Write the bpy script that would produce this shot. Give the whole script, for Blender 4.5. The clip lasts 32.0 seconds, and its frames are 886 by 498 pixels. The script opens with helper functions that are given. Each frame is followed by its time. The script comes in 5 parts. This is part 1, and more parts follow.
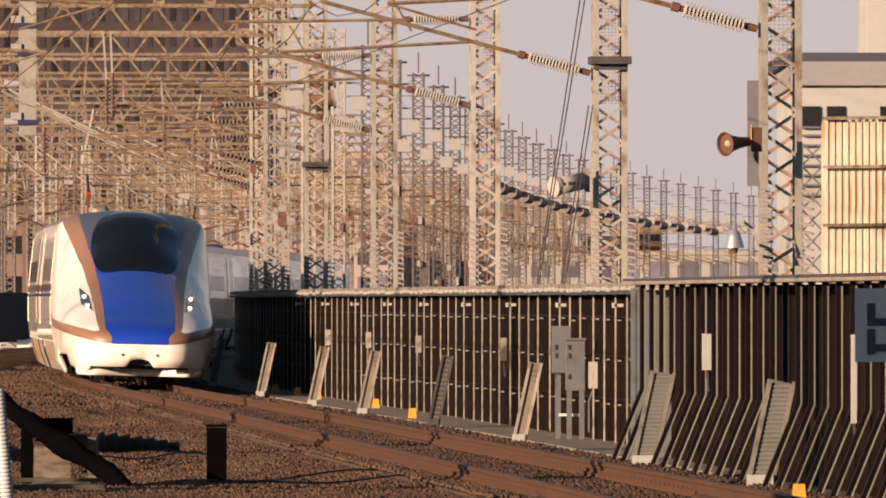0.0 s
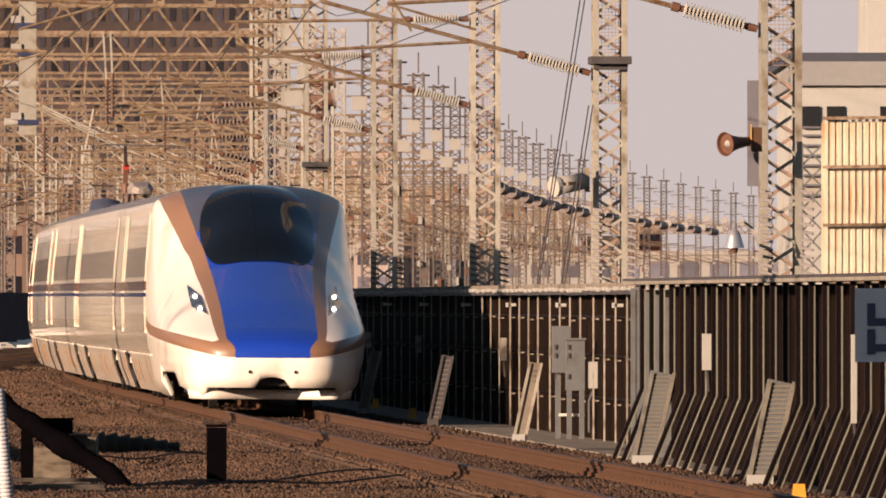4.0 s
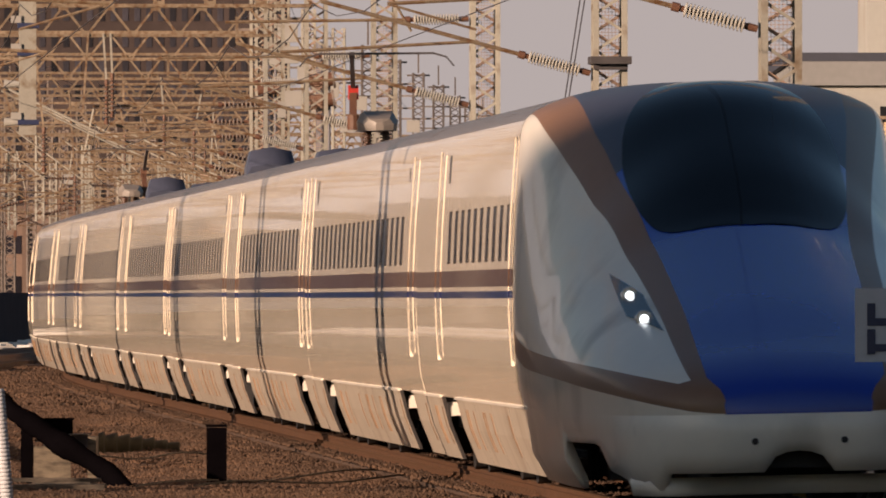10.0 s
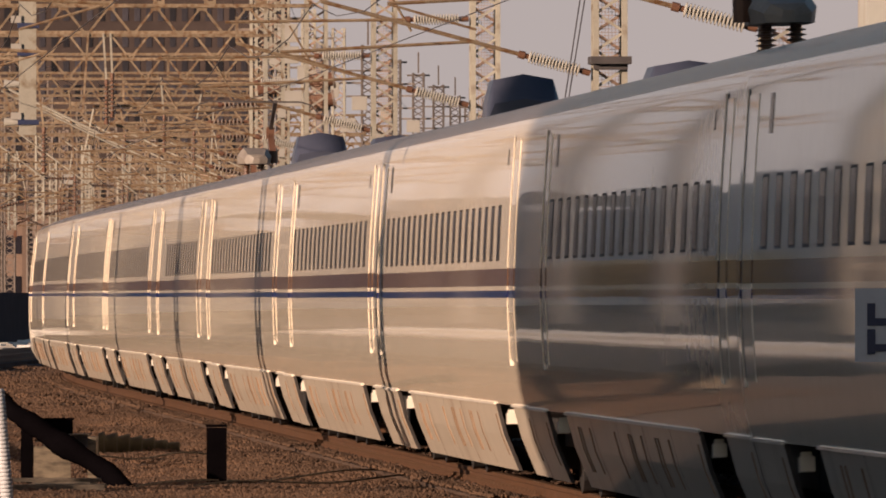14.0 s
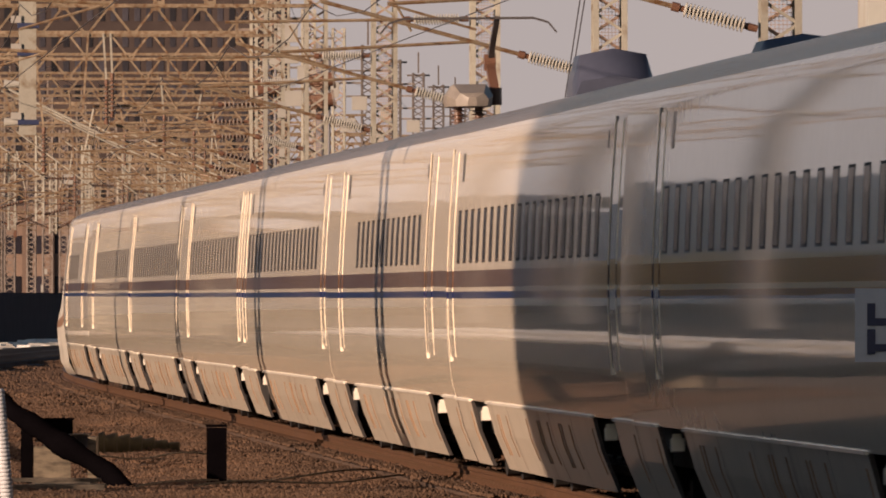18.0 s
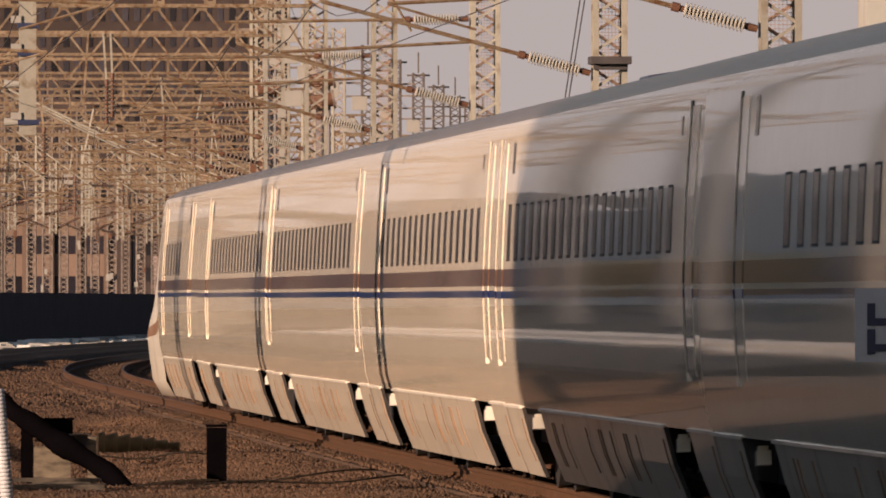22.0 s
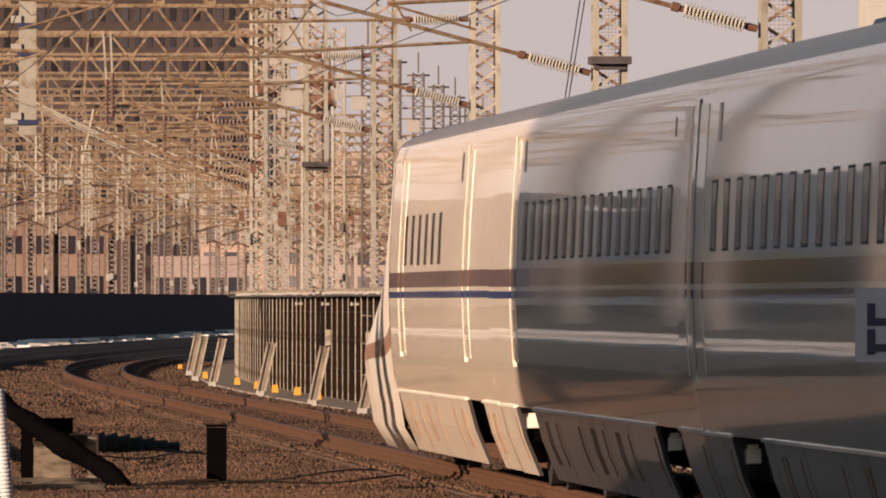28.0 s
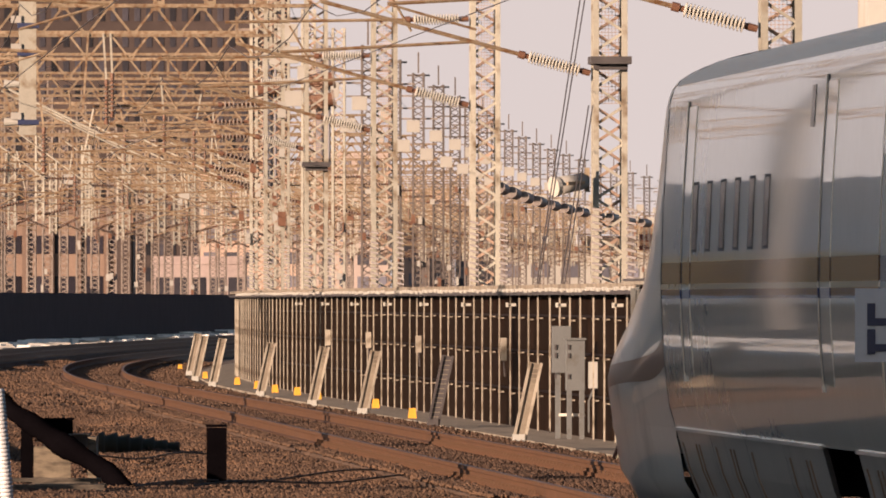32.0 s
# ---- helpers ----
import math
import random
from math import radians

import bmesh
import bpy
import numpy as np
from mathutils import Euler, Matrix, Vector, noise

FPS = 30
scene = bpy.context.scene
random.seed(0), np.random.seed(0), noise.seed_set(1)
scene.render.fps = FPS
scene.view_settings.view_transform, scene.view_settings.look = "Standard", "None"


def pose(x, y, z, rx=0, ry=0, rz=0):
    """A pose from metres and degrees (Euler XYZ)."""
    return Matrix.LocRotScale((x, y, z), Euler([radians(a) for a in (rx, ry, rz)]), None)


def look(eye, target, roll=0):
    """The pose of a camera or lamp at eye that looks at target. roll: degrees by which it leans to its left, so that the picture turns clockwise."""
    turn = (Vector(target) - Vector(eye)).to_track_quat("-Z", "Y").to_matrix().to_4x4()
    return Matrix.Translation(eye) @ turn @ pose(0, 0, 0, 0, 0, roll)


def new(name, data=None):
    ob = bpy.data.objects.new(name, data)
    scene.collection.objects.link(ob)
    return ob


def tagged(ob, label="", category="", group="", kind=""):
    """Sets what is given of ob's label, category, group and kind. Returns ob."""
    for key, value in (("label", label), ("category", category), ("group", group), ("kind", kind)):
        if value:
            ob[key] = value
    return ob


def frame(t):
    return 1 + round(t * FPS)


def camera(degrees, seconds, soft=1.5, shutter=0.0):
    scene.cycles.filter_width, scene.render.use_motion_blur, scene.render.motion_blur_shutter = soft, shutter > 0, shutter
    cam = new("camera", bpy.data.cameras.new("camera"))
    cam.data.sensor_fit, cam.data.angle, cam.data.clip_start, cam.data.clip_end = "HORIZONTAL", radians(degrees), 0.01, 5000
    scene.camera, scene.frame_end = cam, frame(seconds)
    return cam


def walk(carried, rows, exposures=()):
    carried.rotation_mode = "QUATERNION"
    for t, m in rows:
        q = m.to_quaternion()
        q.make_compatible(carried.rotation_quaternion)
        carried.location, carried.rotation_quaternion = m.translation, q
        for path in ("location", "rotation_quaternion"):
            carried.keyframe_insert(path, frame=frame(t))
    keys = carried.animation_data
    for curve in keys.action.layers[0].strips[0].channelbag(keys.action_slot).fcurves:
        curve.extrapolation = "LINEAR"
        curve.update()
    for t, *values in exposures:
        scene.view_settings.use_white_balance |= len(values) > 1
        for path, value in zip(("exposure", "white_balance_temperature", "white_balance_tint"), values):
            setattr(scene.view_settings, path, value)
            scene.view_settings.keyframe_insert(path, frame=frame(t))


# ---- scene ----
import functools

# The camera stands still on a tripod beside the line, with a very long lens.
EYE = (0.0, 0.0, 1.738)
AIM = look(EYE, (0.0, 1000.0, 1.738 + 3.966))
cam = camera(3.8632, 32.0, soft=1.8, shutter=0.3)
walk(cam, [(0, AIM), (32, AIM)], exposures=[
    (0, 0.86), (6, 0.88), (7, 0.63), (8, 0.43), (8.6, 0.38), (9, 0.26), (9.5, 0.14), (10, 0.49), (11, 0.54), (14, 0.48), (17, 0.47), (19, 0.46), (21, 0.48), (23, 0.54), (25, 0.58), (28, 0.78), (29, 0.87), (30, 1.04), (31, 1.13), (32, 1.13)])

# ---- light: low winter sun from behind and to one side, pale sky ----
SUN_TURN, SUN_RISE = radians(48), radians(12)
TO_SUN = Vector((-math.sin(SUN_TURN) * math.cos(SUN_RISE), -math.cos(SUN_TURN) * math.cos(SUN_RISE), math.sin(SUN_RISE)))
world = bpy.data.worlds.new("sky")
scene.world = world
world.use_nodes = True
sky = world.node_tree.nodes.new("ShaderNodeTexSky")
sky.sky_type, sky.sun_disc = "NISHITA", False
sky.sun_elevation, sky.sun_rotation = SUN_RISE, math.atan2(TO_SUN.x, TO_SUN.y)
sky.air_density, sky.dust_density, sky.ozone_density = 1.0, 2.0, 2.5
back = world.node_tree.nodes["Background"]
back.inputs["Strength"].default_value = 0.051
world.node_tree.links.new(sky.outputs[0], back.inputs[0])
lamp = bpy.data.lights.new("sun", "SUN")
lamp.energy, lamp.angle, lamp.color = 5.0, radians(0.6), (1.0, 0.715, 0.53)
sun = new("sun", lamp)
sun.matrix_world = look((0, 0, 60), Vector((0, 0, 60)) - TO_SUN)


# ---- materials ----
def mat(name, base, rough=0.6, metal=0.0, vary=0.25, scale=3.0, fine=40.0, bump=0.15, dirt=None, dirt_amount=0.4, coat=0.0, per_object=0.0, stretch=(1, 1, 1), spec=0.5):
    """A surface with two scales of variation, optional stains of a second colour, and fine relief."""
    m = bpy.data.materials.new(name)
    m.use_nodes = True
    nt = m.node_tree
    n, l = nt.nodes, nt.links
    bsdf = n["Principled BSDF"]
    co = n.new("ShaderNodeTexCoord")
    mp = n.new("ShaderNodeMapping")
    mp.inputs["Scale"].default_value = stretch
    l.new(co.outputs["Object"], mp.inputs[0])
    big = n.new("ShaderNodeTexNoise")
    big.inputs["Scale"].default_value, big.inputs["Detail"].default_value = scale, 5
    l.new(mp.outputs[0], big.inputs["Vector"])
    small = n.new("ShaderNodeTexNoise")
    small.inputs["Scale"].default_value, small.inputs["Detail"].default_value = fine, 3
    l.new(mp.outputs[0], small.inputs["Vector"])
    ramp = n.new("ShaderNodeMapRange")
    ramp.inputs[1].default_value, ramp.inputs[2].default_value = 0.3, 0.7
    ramp.inputs[3].default_value, ramp.inputs[4].default_value = 1 - vary, 1 + vary
    mixf = n.new("ShaderNodeMath")
    mixf.operation = "MULTIPLY_ADD"
    mixf.inputs[1].default_value, mixf.inputs[2].default_value = 0.35, 0.0
    l.new(small.outputs[0], mixf.inputs[0])
    addf = n.new("ShaderNodeMath")
    addf.operation = "MULTIPLY_ADD"
    addf.inputs[1].default_value = 0.65
    l.new(big.outputs[0], addf.inputs[0])
    l.new(mixf.outputs[0], addf.inputs[2])
    l.new(addf.outputs[0], ramp.inputs[0])
    fac = ramp.outputs[0]
    if per_object:
        info = n.new("ShaderNodeObjectInfo")
        ro = n.new("ShaderNodeMapRange")
        ro.inputs[3].default_value, ro.inputs[4].default_value = 1 - per_object, 1 + per_object
        l.new(info.outputs["Random"], ro.inputs[0])
        mu = n.new("ShaderNodeMath")
        mu.operation = "MULTIPLY"
        l.new(fac, mu.inputs[0])
        l.new(ro.outputs[0], mu.inputs[1])
        fac = mu.outputs[0]
    col = n.new("ShaderNodeVectorMath")
    col.operation = "SCALE"
    col.inputs[0].default_value = base
    l.new(fac, col.inputs["Scale"])
    out = col.outputs[0]
    if dirt:
        spot = n.new("ShaderNodeTexNoise")
        spot.inputs["Scale"].default_value, spot.inputs["Detail"].default_value = scale * 1.7, 6
        l.new(mp.outputs[0], spot.inputs["Vector"])
        cut = n.new("ShaderNodeMapRange")
        cut.inputs[1].default_value, cut.inputs[2].default_value = 0.62 - 0.35 * dirt_amount, 0.80 - 0.30 * dirt_amount
        l.new(spot.outputs[0], cut.inputs[0])
        mx = n.new("ShaderNodeMix")
        mx.data_type = "RGBA"
        mx.inputs["B"].default_value = (*dirt, 1)
        l.new(cut.outputs[0], mx.inputs["Factor"])
        l.new(out, mx.inputs["A"])
        out = mx.outputs["Result"]
    l.new(out, bsdf.inputs["Base Color"])
    bsdf.inputs["Roughness"].default_value, bsdf.inputs["Metallic"].default_value = rough, metal
    bsdf.inputs["Specular IOR Level"].default_value = spec
    bsdf.inputs["Coat Weight"].default_value, bsdf.inputs["Coat Roughness"].default_value = coat, 0.03
    if bump:
        b = n.new("ShaderNodeBump")
        b.inputs["Strength"].default_value, b.inputs["Distance"].default_value = bump, 0.02
        l.new(small.outputs[0], b.inputs["Height"])
        l.new(b.outputs[0], bsdf.inputs["Normal"])
    return m


def glow(name, colour, strength):
    m = bpy.data.materials.new(name)
    m.use_nodes = True
    b = m.node_tree.nodes["Principled BSDF"]
    b.inputs["Base Color"].default_value = (*colour, 1)
    b.inputs["Emission Color"].default_value, b.inputs["Emission Strength"].default_value = (*colour, 1), strength
    return m


BALLAST = mat("ballast", (0.074, 0.041, 0.0245), 0.95, vary=0.5, scale=1.2, fine=9.0, bump=1.0, dirt=(0.0518, 0.0311, 0.0207), dirt_amount=0.3)
RUST = mat("rail_rust", (0.074, 0.0315, 0.0113), 0.7, vary=0.3, scale=2, fine=30, dirt=(0.101, 0.0432, 0.0216), dirt_amount=0.2)
RAILTOP = mat("rail_head", (0.11, 0.060, 0.032), 0.5, 0.2, vary=0.2)
CONCRETE = mat("concrete", (0.22, 0.184, 0.142), 0.85, vary=0.25, scale=1.5, fine=20, dirt=(0.105, 0.084, 0.063))
CREAM = mat("mast_paint", (0.33, 0.307, 0.258), 0.55, vary=0.15, scale=2, fine=25, dirt=(0.142, 0.0911, 0.0471), dirt_amount=0.25, per_object=0.2)
RUSTPIPE = mat("rusty_pipe", (0.215, 0.160, 0.105), 0.6, vary=0.3, scale=4, fine=25, dirt=(0.121, 0.0603, 0.0252), dirt_amount=0.5, per_object=0.25)
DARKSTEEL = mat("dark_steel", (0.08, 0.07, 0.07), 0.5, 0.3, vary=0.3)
# grey-brown tone that puts distance haze into the far masts' colour
HAZEMAST = mat("haze_mast_paint", (0.18, 0.145, 0.123), 0.6, vary=0.2, scale=2, fine=25, dirt=(0.0876, 0.0538, 0.0336), dirt_amount=0.3, per_object=0.25)
LACING = mat("brown_lacing", (0.32, 0.22, 0.165), 0.6, vary=0.3, scale=3, fine=25, per_object=0.2)
PORCELAIN = mat("porcelain", (0.41, 0.389, 0.347), 0.25, vary=0.08, bump=0)
BROWNPOT = mat("brown_porcelain", (0.14, 0.07, 0.045), 0.3, vary=0.2, bump=0)
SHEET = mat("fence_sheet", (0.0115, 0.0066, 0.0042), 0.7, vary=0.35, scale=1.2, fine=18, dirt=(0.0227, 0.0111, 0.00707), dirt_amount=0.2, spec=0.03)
POST = mat("fence_post", (0.315, 0.278, 0.226), 0.55, vary=0.2, scale=3, fine=30, dirt=(0.137, 0.105, 0.0735), dirt_amount=0.35, per_object=0.2)
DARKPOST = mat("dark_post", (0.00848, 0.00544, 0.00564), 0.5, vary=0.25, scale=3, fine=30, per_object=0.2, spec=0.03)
YELLOW = mat("marker_yellow", (0.595, 0.294, 0.0245), 0.5, vary=0.12, scale=8)
GREYBOX = mat("grey_cabinet", (0.126, 0.13, 0.13), 0.5, vary=0.12, dirt=(0.0875, 0.077, 0.063), dirt_amount=0.2)
OLIVE = mat("olive_rubber", (0.034, 0.030, 0.019), 0.7, vary=0.3, scale=3, fine=20, spec=0.1)
PALEBOARD = mat("pale_board", (0.150, 0.118, 0.082), 0.85, vary=0.35, scale=2.5, fine=25, stretch=(1, 3, 3), dirt=(0.05, 0.038, 0.027), dirt_amount=0.4)
BLACKPOST = mat("black_post", (0.0030, 0.0024, 0.0030), 0.9, vary=0.3, spec=0.0)
WALLDARK = mat("parapet_dark", (0.030, 0.021, 0.029), 0.8, vary=0.3, scale=0.8, fine=10, spec=0.1)
IVORY = mat("ivory_paint", (0.90, 0.82, 0.705), 0.32, vary=0.05, scale=0.5, fine=6, bump=0.0, coat=0.45, dirt=(0.536, 0.474, 0.391), dirt_amount=0.12)
SLATE = mat("slate_paint", (0.13, 0.125, 0.14), 0.6, vary=0.12, scale=1.5, fine=15)
WHITECOVER = mat("white_cover", (0.88, 0.836, 0.77), 0.6, vary=0.12, scale=1.0, fine=12, dirt=(0.495, 0.44, 0.374), dirt_amount=0.25)
WOODGREY = mat("weathered_wood", (0.085, 0.067, 0.050), 0.85, vary=0.35, scale=2, fine=30, stretch=(1, 4, 4), dirt=(0.009, 0.0072, 0.0054), dirt_amount=0.5)
WHITEPIPE = mat("white_pipe", (0.504, 0.504, 0.518), 0.5, vary=0.1)
BUILDCREAM = mat("render_cream", (0.37, 0.36, 0.33), 0.85, vary=0.08, scale=0.3, fine=6, dirt=(0.289, 0.241, 0.189), dirt_amount=0.2)
BUILDPINK = mat("tile_pink", (0.143, 0.0944, 0.0725), 0.85, vary=0.15, scale=0.1, fine=2)
DARKGLASS = mat("dark_glass", (0.015, 0.016, 0.02), 0.08, vary=0.1, bump=0, spec=0.6)
REDROOF = mat("red_roof", (0.244, 0.0696, 0.0406), 0.8, vary=0.2, scale=0.3, fine=3)
WHITEWALL = mat("white_wall", (0.304, 0.287, 0.261), 0.8, vary=0.1, scale=0.2, fine=3)
SIGNGREY = mat("sign_plate", (0.42, 0.45, 0.52), 0.5, vary=0.06, bump=0)
SIGNBLUE = mat("sign_blue", (0.02, 0.028, 0.075), 0.5, vary=0.1, bump=0)


# ---- mesh helpers ----
class Build:
    """Collects vertices and faces of one mesh."""

    def __init__(self):
        self.v, self.f, self.mi = [], [], []

    def bar(self, a, b, w, h=None, up=(0, 0, 1), mi=0):
        """A square bar from a to b, w wide and h high."""
        h = w if h is None else h
        a, b = Vector(a), Vector(b)
        d = (b - a).normalized()
        u = Vector(up)
        if abs(d.dot(u)) > 0.98:
            u = Vector((0, 1, 0))
        s = d.cross(u).normalized() * (w / 2)
        t = s.cross(d).normalized() * (h / 2)
        i = len(self.v)
        for p in (a, b):
            self.v += [p - s - t, p + s - t, p + s + t, p - s + t]
        for q in ((0, 3, 2, 1), (4, 5, 6, 7), (0, 1, 5, 4), (1, 2, 6, 5), (2, 3, 7, 6), (3, 0, 4, 7)):
            self.f.append(tuple(i + k for k in q))
            self.mi.append(mi)
        return self

    def box(self, c, size, mi=0):
        x, y, z = c
        return self.bar((x - size[0] / 2, y, z), (x + size[0] / 2, y, z), size[1], size[2], mi=mi)

    def tube(self, a, b, r, r2=None, sides=8, mi=0):
        r2 = r if r2 is None else r2
        a, b = Vector(a), Vector(b)
        d = (b - a).normalized()
        u = Vector((0, 0, 1)) if abs(d.z) < 0.95 else Vector((1, 0, 0))
        s = d.cross(u).normalized()
        t = s.cross(d)
        i = len(self.v)
        for p, q in ((a, r), (b, r2)):
            for k in range(sides):
                g = 2 * math.pi * k / sides
                self.v.append(p + (s * math.cos(g) + t * math.sin(g)) * q)
        for k in range(sides):
            self.f.append((i + k, i + (k + 1) % sides, i + sides + (k + 1) % sides, i + sides + k))
            self.mi.append(mi)
        self.f += [tuple(i + k for k in reversed(range(sides))), tuple(i + sides + k for k in range(sides))]
        self.mi += [mi, mi]
        return self

    def quad(self, a, b, c, d, mi=0):
        i = len(self.v)
        self.v += [Vector(a), Vector(b), Vector(c), Vector(d)]
        self.f.append((i, i + 1, i + 2, i + 3))
        self.mi.append(mi)
        return self

    def grid(self, rows, mi=None):
        """A sheet through rows of points; mi(i, j) gives each face's material."""
        i0, n = len(self.v), len(rows[0])
        for r in rows:
            self.v += [Vector(p) for p in r]
        for i in range(len(rows) - 1):
            for j in range(n - 1):
                a = i0 + i * n + j
                self.f.append((a, a + 1, a + n + 1, a + n))
                self.mi.append(mi(i, j) if mi else 0)
        return self

    def mesh(self, name, mats, smooth=False):
        me = bpy.data.meshes.new(name)
        me.from_pydata([tuple(p) for p in self.v], [], self.f)
        for m in mats if isinstance(mats, (list, tuple)) else [mats]:
            me.materials.append(m)
        me.polygons.foreach_set("material_index", self.mi)
        if smooth:
            me.polygons.foreach_set("use_smooth", [True] * len(self.f))
        me.update()
        return me


def part(name, b, mats, parent, label="", smooth=False, at=None):
    ob = new(name, b.mesh(name, mats, smooth) if isinstance(b, Build) else b)
    ob.parent = parent
    if at is not None:
        ob.matrix_basis = at
    if label:
        ob["label"] = label
    return ob


def thing(name, label, category, group="", kind="", at=None):
    ob = new(name)
    ob.empty_display_size = 0.2
    if at is not None:
        ob.matrix_basis = at
    return tagged(ob, label, category, group, kind)


def solid(name, b, mats, label, category, group="", kind="", at=None, smooth=False):
    ob = new(name, b.mesh(name, mats, smooth))
    if at is not None:
        ob.matrix_basis = at
    return tagged(ob, label, category, group, kind)


# ---- the line: one curve for the track, with its superelevation ----
BEND_AT = [-600, 39, 40, 80, 120, 160, 200, 240, 280, 320, 360, 420, 500, 600, 750, 900, 1100, 1700]
BEND = [0, 0, .00072, .00045, -.00009, .00006, -.00005, -.00003, .00029, .00050, .00053, .00037, .00004, -.00008, .00010, .00010, .00010, .00011]
LEAN_AT = [-600, 40, 120, 200, 280, 360, 1700]
LEAN = [-.033, -.0329, -.0213, -.0007, .0254, .0336, .0346]
GRID = np.arange(-600.0, 1700.0, 2.0)
_k = np.interp(GRID, BEND_AT, BEND)
_th = np.concatenate([[0], np.cumsum((_k[1:] + _k[:-1]))])
_th += -0.0848 - np.interp(40, GRID, _th)
_mid = (_th[1:] + _th[:-1]) / 2
_x = np.concatenate([[0], np.cumsum(np.sin(_mid) * 2)])
_y = np.concatenate([[0], np.cumsum(np.cos(_mid) * 2)])
_x += 7.2174 - np.interp(40, GRID, _x)
_y += 40.0 - np.interp(40, GRID, _y)


def track(s):
    return (float(np.interp(s, GRID, _x)), float(np.interp(s, GRID, _y)), float(np.interp(s, GRID, _th)), float(np.interp(s, LEAN_AT, LEAN)))


def at(s, u, w=0.0):
    """The place s metres along the line, u to its right, w above the rails."""
    x, y, th, _ = track(s)
    return Vector((x + u * math.cos(th), y - u * math.sin(th), w))


def on_track(s, u, w):
    """The same, tilted with the superelevation."""
    c = track(s)[3]
    return at(s, u * math.cos(c) + w * math.sin(c), -u * math.sin(c) + w * math.cos(c))


def line_pose(s, u=0.0, w=0.0):
    """A pose on the line: y points away along it, x to its right."""
    p = at(s, u, w)
    return Matrix.Translation(p) @ Matrix.Rotation(-track(s)[2], 4, "Z")


def ribbon(b, s0, s1, step, section, tilt=True, mi=0):
    """Sweeps a closed section of (u, w) along the line."""
    f = on_track if tilt else at
    n = max(2, int((s1 - s0) / step) + 1)
    rows = []
    for k in range(n):
        s = s0 + (s1 - s0) * k / (n - 1)
        rows.append([f(s, u, w) for u, w in list(section) + [section[0]]])
    b.grid(rows, lambda i, j: mi)
    return b


# ---- ground ----
def ballast_height(x, y):
    """Height of the ballast surface, uneven beside the track."""
    if not (100 < y < 430 and abs(x) < 50):
        return -0.28
    z = -0.28 + 0.03 * noise.noise(Vector((x * 2.1, y * 1.3, 3)))
    away = float(np.interp(y, _y, _x)) - x
    k = min(1.0, max(0.0, (away - 1.3) / 0.8)) * min(1.0, max(0.15, (y - 138) / 14))
    return z + k * (0.19 * noise.noise(Vector((x * 0.55, y * 0.085, 0))) + 0.07 * noise.noise(Vector((x * 1.3, y * 0.3, 7))))


def ground():
    b = Build()
    xs = [-3000, -900, -300, -120] + list(np.concatenate([np.arange(-60, -12, 1.5), np.arange(-12, 12, 0.4), np.arange(12, 60.1, 1.5)])) + [120, 300, 900, 3000]
    ys = [-1500, -300, -80, 0, 60, 90] + list(np.arange(110, 420, 1.5)) + list(np.arange(424, 900, 12)) + [1000, 1300, 1800, 2600, 4500]
    rows = []
    for y in ys:
        row = []
        for x in xs:
            z = ballast_height(x, y)
            row.append((x, y, z))
        rows.append(row)
    b.grid(rows)
    return solid("ground", b, [BALLAST], "brown stone ballast and bare ground beside the tracks", "ground", kind="structure", smooth=True)


ground()


CLIP = Build().bar((-0.045, 0, 0), (0.045, 0, 0), 0.12, 0.05).bar((0, 0, 0.0), (0, 0, 0.06), 0.035).mesh("rail_clip", [RUST])


def rails():
    def one(name, u0, s0, s1):
        th = thing(name, "rusty brown steel railway rails on a ballast bed", "railway track", kind="structure")
        for u in (u0 - 0.7525, u0 + 0.7525):
            b = Build()
            ribbon(b, s0, s1, 4.0, [(u - 0.0725, -0.17), (u + 0.0725, -0.17), (u + 0.0725, -0.145), (u + 0.012, -0.13), (u + 0.012, -0.045), (u + 0.0335, -0.035), (u + 0.0335, 0), (u - 0.0335, 0), (u - 0.0335, -0.035), (u - 0.012, -0.045), (u - 0.012, -0.13), (u - 0.0725, -0.145)])
            part("rail", b, [RUST], th)
            k = Build()
            ribbon(k, s0, s1, 4.0, [(u - 0.03, 0.001), (u + 0.03, 0.001), (u + 0.03, 0.006), (u - 0.03, 0.006)])
            part("rail_head", k, [RAILTOP], th)
        if u0 == 0.0:
            for i in range(75):
                for u in (-0.7525, 0.7525):
                    for e in (-0.085, 0.085):
                        q = 127.0 + i * 0.62
                        part("rail_clip", CLIP, None, th, at=Matrix.Translation(on_track(q, u + e, -0.13)))
        b = Build()
        ribbon(b, s0, s1, 4.0, [(u0 - 1.15, -0.40), (u0 + 1.15, -0.40), (u0 + 1.15, -0.19), (u0 - 1.15, -0.19)])
        part("track_bed", b, [BALLAST], th)
        return th
    one("track_main", 0.0, 20, 900)
    one("track_second", -4.3, 330, 900)


rails()

# ---- the train ----
SECTION = [(0.0, 3.66), (0.45, 3.653), (0.85, 3.62), (1.2, 3.545), (1.40, 3.465), (1.50, 3.405), (1.555, 3.335), (1.585, 3.23), (1.615, 2.9), (1.65, 2.5), (1.675, 2.1), (1.685, 1.85), (1.684, 1.65), (1.672, 1.3), (1.643, 1.0), (1.60, 0.84)]


